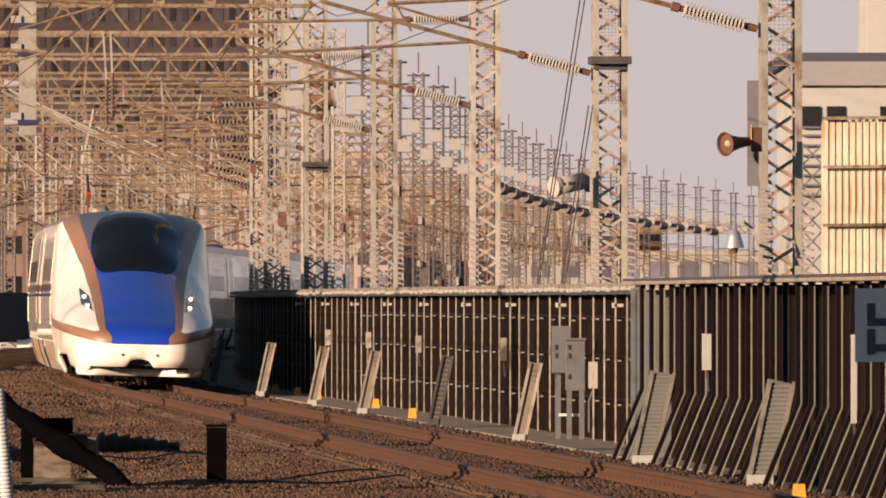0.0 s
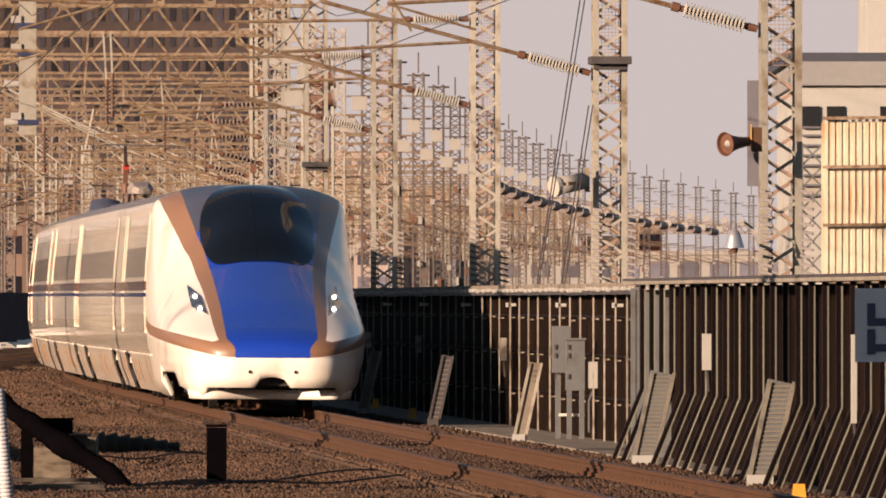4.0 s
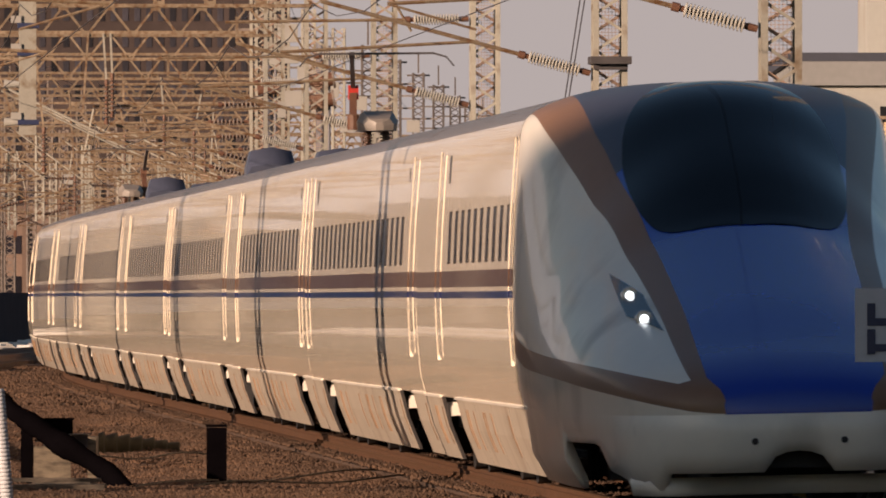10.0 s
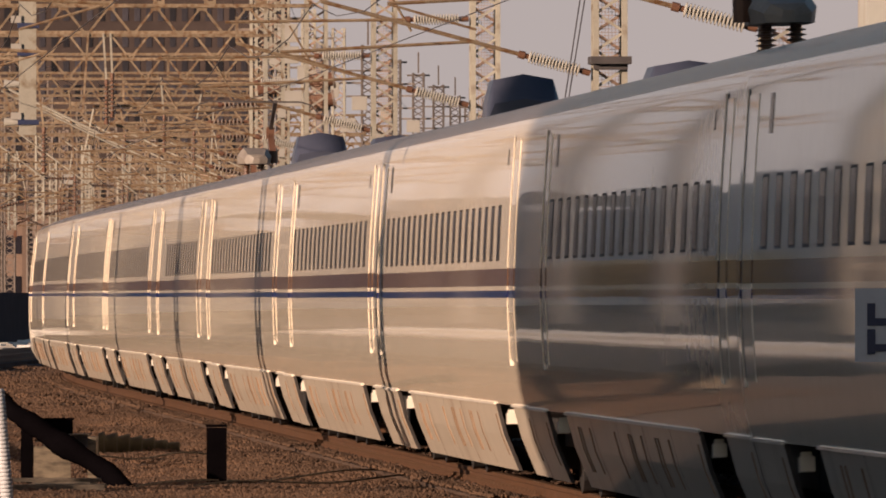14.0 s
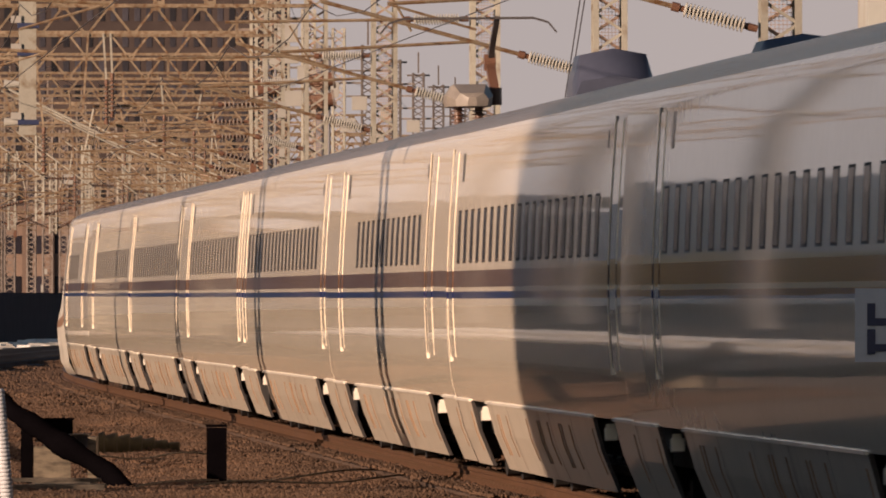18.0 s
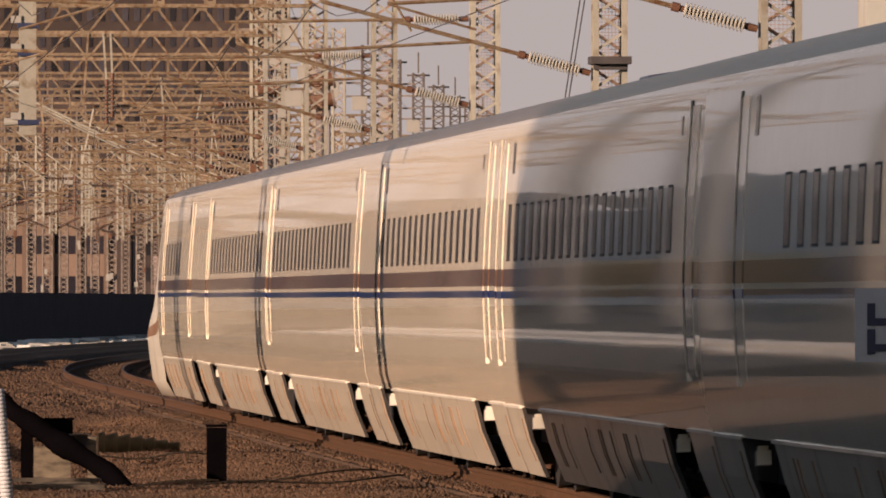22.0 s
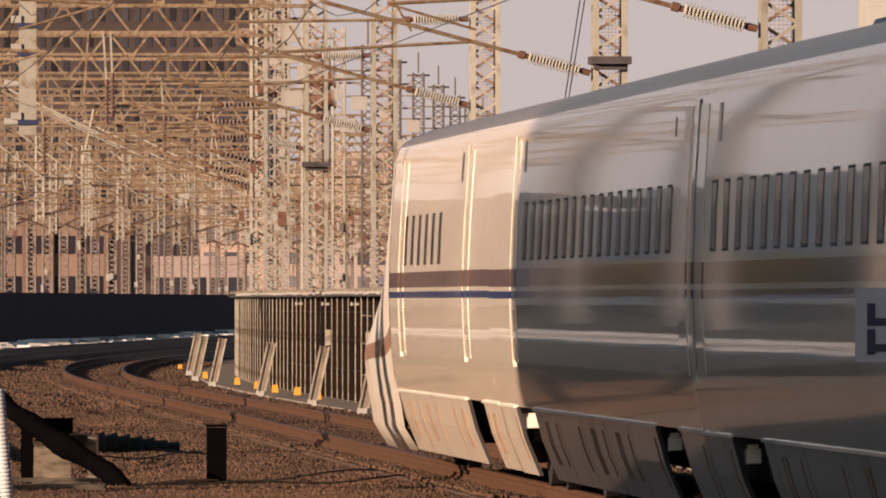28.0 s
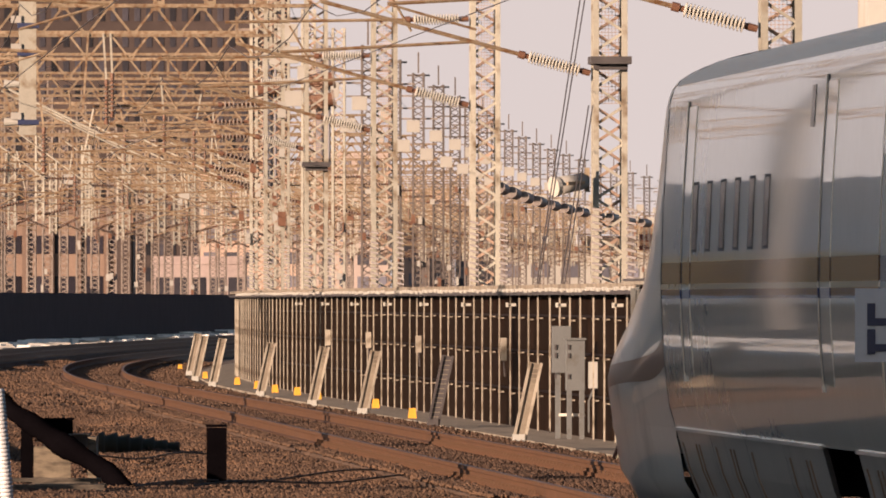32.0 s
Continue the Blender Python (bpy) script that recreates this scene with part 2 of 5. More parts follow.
def livery():
    """Ivory body with a grey-blue roof, a bronze belt and a blue line below it."""
    m = mat("train_livery", (0.93, 0.81, 0.65), 0.2, vary=0.06, scale=0.4, fine=6, bump=0.0, coat=0.72, spec=0.05)
    nt = m.node_tree
    n, l = nt.nodes, nt.links
    bsdf = n["Principled BSDF"]
    link = bsdf.inputs["Base Color"].links[0]
    src = link.from_socket
    co = [x for x in n if x.type == "TEX_COORD"][0]
    sep = n.new("ShaderNodeSeparateXYZ")
    l.new(co.outputs["Object"], sep.inputs[0])
    masks = []

    def band(lo, hi, colour, src):
        a = n.new("ShaderNodeMath"); a.operation = "GREATER_THAN"; a.inputs[1].default_value = lo
        c = n.new("ShaderNodeMath"); c.operation = "LESS_THAN"; c.inputs[1].default_value = hi
        d = n.new("ShaderNodeMath"); d.operation = "MULTIPLY"
        l.new(sep.outputs[2], a.inputs[0]); l.new(sep.outputs[2], c.inputs[0])
        l.new(a.outputs[0], d.inputs[0]); l.new(c.outputs[0], d.inputs[1])
        mx = n.new("ShaderNodeMix"); mx.data_type = "RGBA"
        mx.inputs["B"].default_value = (*colour, 1)
        l.new(d.outputs[0], mx.inputs["Factor"]); l.new(src, mx.inputs["A"])
        masks.append(d.outputs[0])
        return mx.outputs["Result"]
    src = band(1.905, 2.06, (0.18, 0.095, 0.055), src)
    src = band(1.80, 1.865, (0.012, 0.022, 0.13), src)
    src = band(3.36, 9.0, (0.11, 0.082, 0.074), src)
    l.new(src, bsdf.inputs["Base Color"])
    bsdf.inputs["Coat Roughness"].default_value = 0.03
    # the roof is weathered and far less glossy than the sides
    dull = n.new("ShaderNodeMapRange")
    dull.inputs[3].default_value, dull.inputs[4].default_value = 0.80, 0.08
    l.new(masks[-1], dull.inputs[0])
    l.new(dull.outputs[0], bsdf.inputs["Coat Weight"])
    # faint waviness of the sheet metal, long along the car
    mp = n.new("ShaderNodeMapping")
    mp.inputs["Scale"].default_value = (1.0, 0.22, 3.0)
    wave = n.new("ShaderNodeTexNoise")
    wave.inputs["Scale"].default_value, wave.inputs["Detail"].default_value = 1.0, 2
    bump = n.new("ShaderNodeBump")
    bump.inputs["Strength"].default_value, bump.inputs["Distance"].default_value = 0.07, 0.01
    l.new(co.outputs["Object"], mp.inputs[0]); l.new(mp.outputs[0], wave.inputs["Vector"])
    l.new(wave.outputs[0], bump.inputs["Height"])
    l.new(bump.outputs[0], bsdf.inputs["Normal"]); l.new(bump.outputs[0], bsdf.inputs["Coat Normal"])
    return m


LIVERY = livery()
GAP = mat("gap_rubber", (0.035, 0.028, 0.026), 0.6, vary=0.2)
PANE = mat("tinted_pane", (0.014, 0.013, 0.015), 0.2, vary=0.1, bump=0, spec=0.12)
# brown stands in for the slit's shaded groove and sunlit edge
VENT = mat("vent_slit", (0.20, 0.115, 0.06), 0.6, vary=0.25, scale=3, fine=20, per_object=0.3)
ROOFBLUE = mat("roof_blue", (0.06, 0.066, 0.098), 0.35, vary=0.15, scale=1, fine=12, bump=0.05)
HOODBLUE = mat("hood_blue", (0.011, 0.048, 0.40), 0.25, vary=0.06, scale=0.6, fine=8, bump=0, coat=0.55)
BRONZE = mat("bronze_paint", (0.25, 0.136, 0.078), 0.42, vary=0.08, scale=0.6, fine=8, bump=0, coat=0.15)
BOGIE = mat("bogie_dark", (0.022, 0.02, 0.02), 0.7, vary=0.4)
SKIRT = mat("skirt_paint", (0.60, 0.525, 0.43), 0.4, vary=0.08, scale=0.6, fine=8, bump=0.02, coat=0.5, dirt=(0.42, 0.34, 0.26), dirt_amount=0.2, stretch=(1, 2, .4))
REDPAN = mat("pantograph_red", (0.45, 0.03, 0.02), 0.5)
WINDSCREEN = mat("windscreen_glass", (0.005, 0.006, 0.008), 0.06, vary=0.1, bump=0, spec=0.14)
LENS = glow("headlamp_lens", (0.92, 0.95, 1.0), 3.0)
LAMPGLASS = mat("lamp_glass", (0.05, 0.052, 0.058), 0.08, vary=0.1, bump=0, spec=0.6)
REFLECTOR = mat("lamp_reflector", (0.55, 0.56, 0.58), 0.2, 0.8, vary=0.1, bump=0)
HALF = 12.4


def side_u(w):
    ws = [p[1] for p in reversed(SECTION)]
    us = [p[0] for p in reversed(SECTION)]
    return float(np.interp(w, ws, us))


def shell(y0, y1, step=1.0):
    """The body between two ends, both sides and roof."""
    ring = [(-u, w) for u, w in reversed(SECTION)] + SECTION[1:]
    b = Build()
    n = max(2, int((y1 - y0) / step) + 1)
    b.grid([[(u, y0 + (y1 - y0) * k / (n - 1), w) for u, w in ring] for k in range(n)])
    return b, ring


def cap(b, ring, y, mi=0):
    i = len(b.v)
    b.v += [Vector((u, y, w)) for u, w in ring]
    b.f.append(tuple(range(i, i + len(ring))))
    b.mi.append(mi)


def side_panel(b, sg, y0, y1, w0, w1, out, mi=0, n=6):
    """A thin panel that follows the curved side."""
    rows = []
    for k in range(n + 1):
        w = w0 + (w1 - w0) * k / n
        u = side_u(w) + out
        rows.append([(sg * u, y0, w), (sg * u, y1, w)])
    b.grid(rows, lambda i, j: mi)
    inner = [[(sg * (p[0] * sg - out - 0.02), p[1], p[2]) for p in r] for r in rows]
    for k in range(n):
        for j in (0, 1):
            b.quad(rows[k][j], rows[k + 1][j], inner[k + 1][j], inner[k][j], mi)
    b.quad(rows[0][0], rows[0][1], inner[0][1], inner[0][0], mi)
    b.quad(rows[n][0], rows[n][1], inner[n][1], inner[n][0], mi)


WINDOW = Build()
side_panel(WINDOW, 1, -0.23, 0.23, 2.13, 2.63, 0.003, n=3)
WINDOW = WINDOW.mesh("window", [GAP])
GLASS = Build()
side_panel(GLASS, 1, -0.17, 0.21, 2.15, 2.61, 0.005, n=3)
GLASS = GLASS.mesh("pane", [PANE])
STRIP = Build()
side_panel(STRIP, 1, -0.016, 0.016, 1.24, 3.22, 0.013, n=9)
STRIP = STRIP.mesh("door_strip", [LIVERY])
SEAL = Build()
side_panel(SEAL, 1, 0.03, 0.10, 1.26, 3.22, 0.006, n=9)
SEAL = SEAL.mesh("door_seal", [GAP])
FOOT = Build()
side_panel(FOOT, 1, -0.025, 0.06, 1.20, 1.245, 0.016, n=2)
FOOT = FOOT.mesh("strip_foot", [IVORY])
DOOR = Build()
side_panel(DOOR, 1, -0.38, 0.38, 1.24, 3.18, 0.005, n=9)
DOOR = DOOR.mesh("door", [LIVERY])
SLOT = Build()
side_panel(SLOT, 1, -0.13, 0.13, 2.90, 3.17, 0.004, n=2)
SLOT = SLOT.mesh("side_lamp", [PANE])
SMALLSLOT = Build()
side_panel(SMALLSLOT, 1, -0.06, 0.06, 2.98, 3.12, 0.004, n=2)
SMALLSLOT = SMALLSLOT.mesh("side_lamp", [PANE])
TURN = Matrix.Rotation(math.pi, 4, "Z")


def both(name, me, parent, y, label="", inside=()):
    """One piece on each side of a car."""
    for m in (Matrix.Translation((0, y, 0)), Matrix.Translation((0, y, 0)) @ TURN):
        ob = part(name, me, None, parent, label, at=m)
        for sub, shape in inside:
            part(sub, shape, None, ob)


def skirt_panel(parent, y0, y1):
    for sg in (1, -1):
        b = Build()
        outer = [(1.60, 0.835), (1.53, 0.55), (1.40, 0.22)]
        inner = [(1.565, 0.835), (1.495, 0.55), (1.365, 0.22)]
        ring = outer + inner[::-1] + outer[:1]
        b.grid([[(sg * u, y, w) for u, w in ring] for y in (y0, y1)])
        for y in (y0, y1):
            i = len(b.v)
            b.v += [Vector((sg * u, y, w)) for u, w in ring[:-1]]
            b.f.append(tuple(range(i, i + len(ring) - 1)))
            b.mi.append(1)
        part("skirt", b, [SKIRT, GAP], parent)
    for sg in (1, -1):
        part("skirt_rail", Build().bar((sg * 1.605, y0, 0.838), (sg * 1.605, y1, 0.838), 0.03, 0.022), [IVORY], parent)
        slits = [y1 - 0.35] + ([y0 + 1.2, y0 + 1.5] if y1 - y0 > 2.5 and int(abs(y0)) % 2 else [])
        for y in slits:
            part("skirt_vent", Build().bar((sg * 1.577, y, 0.74), (sg * 1.530, y, 0.55), 0.014, 0.05, up=(0, 1, 0)).bar((sg * 1.530, y, 0.55), (sg * 1.457, y, 0.365), 0.014, 0.05, up=(0, 1, 0)), [VENT], parent, "vent slit, a brown bar for the groove's shade and lit edge")


def underframe(car, y0, y1, bogies):
    b = Build()
    b.box((0, (y0 + y1) / 2, 0.72), (2.3, y1 - y0, 0.5))
    part("underframe", b, [BOGIE], car)
    for y in bogies:
        k = Build()
        for sg in (1, -1):
            k.box((sg * 1.0, y, 0.55), (0.18, 2.9, 0.25))
            for dy in (-1.25, 1.25):
                k.tube((sg * 0.70, y + dy, 0.43), (sg * 0.83, y + dy, 0.43), 0.43, sides=16)
                k.box((sg * 1.12, y + dy, 0.43), (0.2, 0.4, 0.34))
        for dy in (-1.25, 1.25):
            k.tube((-1.1, y + dy, 0.43), (1.1, y + dy, 0.43), 0.09, sides=10)
        k.box((0, y, 0.6), (2.0, 0.5, 0.2))
        part("bogie", k, [BOGIE], car, "dark bogie with wheels behind the skirt")
        for sg in (1, -1):
            part("skirt_bracket", Build().bar((sg * 1.46, y - 1.12, 0.70), (sg * 1.46, y - 1.28, 0.69), 0.10, 0.10).bar((sg * 1.46, y - 1.18, 0.765), (sg * 1.46, y - 1.28, 0.755), 0.07, 0.03), [IVORY], car, "pale bracket at the skirt opening")


def fill_skirts(car, y0, y1, bogies):
    edges = [y0]
    for y in sorted(bogies):
        edges += [y - 1.3, y + 1.3]
    edges.append(y1)
    for a, c in zip(edges[::2], edges[1::2]):
        if c - a > 0.3:
            n = max(1, round((c - a) / 3.2))
            for k in range(n):
                skirt_panel(car, a + (c - a) * k / n + 0.01, a + (c - a) * (k + 1) / n - 0.01)


def middle_car(name, windows, first_window, doors, strips, label, pitch=1.04):
    car = thing(name, label, "train car", "cars of the train")
    b, ring = shell(-HALF, HALF)
    cap(b, ring, -HALF), cap(b, ring, HALF)
    part("body", b, [LIVERY], car, smooth=True)
    g = Build()
    small = [(u * 0.93, 0.9 + (w - 0.84) * 0.93) for u, w in ring]
    g.grid([[(u, y, w) for u, w in small] for y in (-HALF - 0.1, -HALF)])
    g.grid([[(u, y, w) for u, w in small] for y in (HALF, HALF + 0.1)])
    part("gangway", g, [GAP], car, "dark gangway bellows")
    for k in range(windows):
        both("window", WINDOW, car, first_window - k * pitch, inside=(("pane", GLASS),))
    for y in doors:
        both("door", DOOR, car, y)
    for y in strips:
        both("door_strip", STRIP, car, y, inside=(("door_seal", SEAL), ("strip_foot", FOOT)))
    both("side_lamp", SLOT, car, strips[0] + (1.85 if strips[0] < -10 else 1.35))
    both("side_lamp", SMALLSLOT, car, doors[1] - 1.3)
    underframe(car, -HALF, HALF, (-8.75, 8.75))
    fill_skirts(car, -HALF, HALF, (-8.75, 8.75))
    return car


def roof_cover(car, y, length, width, height, label="dark blue rounded roof cover"):
    b = Build()
    rows = []
    for k in range(9):
        a = math.pi * k / 8
        yy = y - math.cos(a) * length / 2
        hh = height * min(1.0, 1.6 * math.sin(a)) if 0 < k < 8 else 0.0
        hh = max(hh, height * 0.55)
        rows.append([(width / 2 * (-1), yy, 3.45), (width / 2 * -0.98, yy, 3.50 + hh * 0.6), (width / 2 * -0.8, yy, 3.55 + hh * 0.95), (0, yy, 3.58 + hh), (width / 2 * 0.8, yy, 3.55 + hh * 0.95), (width / 2 * 0.98, yy, 3.50 + hh * 0.6), (width / 2, yy, 3.45)])
    b.grid(rows)
    for r in (rows[0], rows[-1]):
        i = len(b.v)
        b.v += [Vector(q) for q in r]
        b.f.append(tuple(range(i, i + len(r))))
        b.mi.append(0)
    part("roof_cover", b, [ROOFBLUE], car, label, smooth=True)


def post_insulator_mesh():
    prof = [(0.0, 0.0), (0.0, 0.07), (0.03, 0.07)]
    for k in range(7):
        z = 0.05 + k * 0.042
        prof += [(z, 0.045), (z + 0.008, 0.085), (z + 0.016, 0.085), (z + 0.026, 0.045)]
    prof += [(0.36, 0.05), (0.36, 0.0)]
    b = Build()
    b.grid([[(q * math.cos(g), q * math.sin(g), z) for g in [2 * math.pi * i / 14 for i in range(15)]] for z, q in prof])
    return b.mesh("post_insulator", [BROWNPOT])


POSTINS = post_insulator_mesh()


PANCOVER = mat("pantograph_cover", (0.24, 0.205, 0.175), 0.5, vary=0.2, scale=3, fine=20)


def pantograph(car, y, side, colour):
    """Arm on one side of a small faceted cover that stands on two post insulators."""
    for dx in (-0.12, 0.12):
        part("post_insulator", POSTINS, None, car, "ribbed brown post insulator", at=Matrix.Translation((dx, y, 3.62)))
    c = Build()
    ring = lambda yy, k, h: [(-0.25 * k, yy, 3.98), (-0.27 * k, yy, 3.98 + h * 0.5), (-0.19 * k, yy, 3.98 + h), (0.19 * k, yy, 3.98 + h), (0.27 * k, yy, 3.98 + h * 0.5), (0.25 * k, yy, 3.98), (-0.25 * k, yy, 3.98)]
    c.grid([ring(y - 0.9, 0.55, 0.12), ring(y - 0.5, 1.0, 0.24), ring(y + 0.3, 1.0, 0.26), ring(y + 0.75, 0.72, 0.15), ring(y + 0.8, 0.2, 0.10)])
    for yy, k, h in ((y - 0.9, 0.55, 0.12), (y + 0.8, 0.2, 0.10)):
        i = len(c.v)
        c.v += [Vector(q) for q in ring(yy, k, h)[:-1]]
        c.f.append(tuple(range(i, i + 6)))
        c.mi.append(0)
    part("pantograph_cover", c, [PANCOVER], car, "grey-brown faceted pantograph base cover")
    x = side * 0.31
    part("pantograph_base", Build().tube((x, y, 4.0), (x, y, 4.2), 0.08, 0.08, 10), [BROWNPOT], car)
    part("pantograph_arm", Build().bar((x, y, 4.12), (x - side * 0.03, y - 0.5, 4.52), 0.10, 0.09), [BROWNPOT], car, "dark lower pantograph arm")
    part("pantograph_knuckle", Build().box((x - side * 0.03, y - 0.5, 4.50), (0.13, 0.2, 0.19)), [REDPAN if colour else BROWNPOT], car, "red hinge housing" if colour else "dark hinge housing")
    part("pantograph_arm", Build().bar((x - side * 0.03, y - 0.5, 4.52), (x + side * 0.02, y + 0.2, 5.0), 0.06), [DARKSTEEL], car, "thin upper pantograph arm")
    h = Build().bar((-0.75, y + 0.2, 5.0), (0.75, y + 0.2, 5.0), 0.035, 0.028)
    for sg in (-1, 1):
        h.bar((sg * 0.75, y + 0.2, 5.0), (sg * 0.92, y + 0.2, 4.95), 0.024).bar((sg * 0.92, y + 0.2, 4.95), (sg * 1.02, y + 0.2, 4.83), 0.02)
    part("pantograph_head", h, [DARKSTEEL], car)


# the nose: sections from the tip (d = 0) back to the full body
NOSE = 10.0


def glide(x, xs, ys):
    """A smooth curve through the points, without overshoot."""
    if x <= xs[0]:
        return float(ys[0])
    if x >= xs[-1]:
        return float(ys[-1])
    n = len(xs)
    h = [xs[k + 1] - xs[k] for k in range(n - 1)]
    g = [(ys[k + 1] - ys[k]) / h[k] for k in range(n - 1)]
    slope = lambda k: g[0] if k == 0 else g[-1] if k == n - 1 else 0.0 if g[k - 1] * g[k] <= 0 else (h[k - 1] + h[k]) * 3 / ((2 * h[k] + h[k - 1]) / g[k - 1] + (h[k] + 2 * h[k - 1]) / g[k])
    k = max(q for q in range(n - 1) if xs[q] <= x)
    t = (x - xs[k]) / h[k]
    return float((1 + 2 * t) * (1 - t) ** 2 * ys[k] + t * (1 - t) ** 2 * h[k] * slope(k) + t * t * (3 - 2 * t) * ys[k + 1] + t * t * (t - 1) * h[k] * slope(k + 1))


@functools.lru_cache(maxsize=None)
def nose_top(d):
    return glide(d, [0, .06, .2, .5, 1, 2, 3, 4, 4.7, 5.6, 6.5, 7.3, 8.2, 9, 10], [1.0, 1.08, 1.16, 1.28, 1.42, 1.72, 1.99, 2.26, 2.46, 2.86, 3.21, 3.45, 3.58, 3.635, 3.66])


@functools.lru_cache(maxsize=None)
def nose_half(d):
    return glide(d, [0, .05, .15, .35, .6, 1, 2, 3, 4.5, 6, 10], [.60, .80, .98, 1.14, 1.26, 1.37, 1.53, 1.61, 1.67, 1.69, 1.69])


@functools.lru_cache(maxsize=None)
def nose_ridge(d):
    return glide(d, [0, .3, 1.2, 3.5], [.93, 1.0, 1.1, 1.15])


@functools.lru_cache(maxsize=None)
def hull(f):
    """The body's section at the same parameter."""
    k = f * (len(SECTION) - 1)
    r = range(len(SECTION))
    return glide(k, r, [p[0] for p in SECTION]), glide(k, r, [p[1] for p in SECTION])


def nose_point(d, f):
    """f from 0 at the top centre line over the ridge at 0.8 to 1 at the lower edge, w = 0.84."""
    H, W = nose_top(d), nose_half(d)
    ridge = nose_ridge(d)
    if f < 0.8:
        a = f / 0.8 * math.pi / 2
        e = 1 + 0.0526 * min(1.0, a / 0.4)
        u1, w1 = W * max(0.0, math.sin(a)) ** e, ridge + (max(H, ridge + 0.02) - ridge) * max(0.0, math.cos(a)) ** e
    else:
        q = (f - 0.8) / 0.2
        u1, w1 = W * (1 - 0.02 * q), ridge + (0.84 - ridge) * q
    u2, w2 = hull(f)
    t = min(1.0, max(0.0, (d - 6.2) / 3.8))
    t = t * t * (3 - 2 * t)
    return u1 + (u2 - u1) * t, w1 + (w2 - w1) * t


def welded(me):
    """Joins the two halves along their common edge."""
    bm = bmesh.new()
    bm.from_mesh(me)
    bmesh.ops.remove_doubles(bm, verts=bm.verts, dist=0.0005)
    bmesh.ops.recalc_face_normals(bm, faces=bm.faces)
    bm.to_mesh(me)
    bm.free()
    return me


def nose_find(d, value, axis):
    """The section parameter at which the half-breadth (axis 0) or height (axis 1) has this value."""
    lo, hi = 0.0, 1.0
    for _ in range(26):
        mid = (lo + hi) / 2
        p = nose_point(d, mid)
        if (p[0] < value) if axis == 0 else (p[1] > value):
            lo = mid
        else:
            hi = mid
    return (lo + hi) / 2


def end_car(name, windows, label, tail):
    """An end car; y = 0 lies 13 m behind the tip."""
    car = thing(name, label, "train car", "cars of the train")
    tip = 14.7 if tail else 13.0
    ds = [0.0, 0.03, 0.08, 0.16, 0.28, 0.48, 0.7, 0.9] + [1.15 + 0.25 * k for k in range(22)] + [6.6 + 0.2 * k for k in range(18)]
    b = Build()
    for sg in (1, -1):
        rows = []
        for d in ds:
            W = nose_half(d)
            ub = glide(d, [0, .3, 1, 2, 3, 4, 5, 6, 7, 8, 9, 10], [.585, .72, .735, .75, .775, .80, .85, .93, 1.02, 1.11, 1.14, 1.14])
            uz = glide(d, [0, .3, 1, 2, 3, 4, 5, 6, 7, 8, 9, 10], [.598, .85, .90, .935, .97, 1.01, 1.065, 1.14, 1.24, 1.36, 1.46, 1.50])
            fb = nose_find(d, min(ub, W * 0.975), 0)
            fz = max(fb + 0.004, nose_find(d, min(uz, W * 0.99), 0))
            f1 = max(fz + 0.003, nose_find(d, glide(d, [0, .1, .3, .6, 1, 1.5, 2, 3, 4, 6, 7.5, 9, 9.6, 10], [.99, 1.05, 1.096, 1.141, 1.177, 1.208, 1.23, 1.26, 1.282, 1.317, 1.35, 1.40, 1.46, 1.53]), 1))
            f2 = min(0.985, max(f1 + 0.01, nose_find(d, glide(d, [0, .06, .15, .3, .6, 1, 1.5, 2, 3, 4, 6, 8.5, 9.5, 10], [.845, .862, .892, .919, .958, .989, 1.02, 1.043, 1.081, 1.112, 1.153, 1.19, 1.25, 1.31]), 1)))
            cols = [fb * j / 8 for j in range(9)] + [fb + (fz - fb) * j / 3 for j in (1, 2, 3)] + [fz + (f1 - fz) * j / 16 for j in range(1, 17)] + [f1 + (f2 - f1) * j / 2 for j in (1, 2)] + [f2 + (1 - f2) * j / 2 for j in (1, 2)]
            rows.append([(sg * nose_point(d, f)[0], tip - d, nose_point(d, f)[1]) for f in cols])
        def face(i, j):
            if j < 8:
                return 3 if ds[i] >= 6.6 else 0
            if j < 11:
                return 1
            if j < 27:
                return 2 if ds[i] >= 0.28 else 1
            if j < 29:
                return 1
            return 2
        b.grid(rows, face)
        i = len(b.v)
        b.v += [Vector(q) for q in rows[0]] + [Vector((0, tip, 0.84))]
        b.f.append(tuple(range(i, i + len(rows[0]) + 1)))
        b.mi.append(0)
    part("nose", welded(b.mesh("nose", [HOODBLUE, BRONZE, IVORY, ROOFBLUE], True)), None, car, "blue nose with bronze stripes and ivory flanks")
    # apron below the nose, one sheet round the front
    da = ds + [4.6, 4.66]
    da.sort()
    line = [(-nose_point(d, 1)[0], d) for d in reversed(da)] + [(0.1 * k, 0.0) for k in range(-5, 6)] + [(nose_point(d, 1)[0], d) for d in da]
    a = Build()
    rows = []
    for u, d in line:
        low = float(np.interp(d, [0, .3, .48, 1.15, 2.2, 4.6, 4.66, 10], [.37, .37, .19, .19, .60, .60, .2, .2]))
        if tail and d > 1.0:
            low = 0.2
        if d == 0 and abs(u) < 0.3:
            low += 0.17 * math.sqrt(1 - (u / 0.3) ** 2)
        k = 0.965 if low > .3 else (0.91 if d < 1.3 else 0.875)
        m = 1.0 if d < 1.3 else 0.965
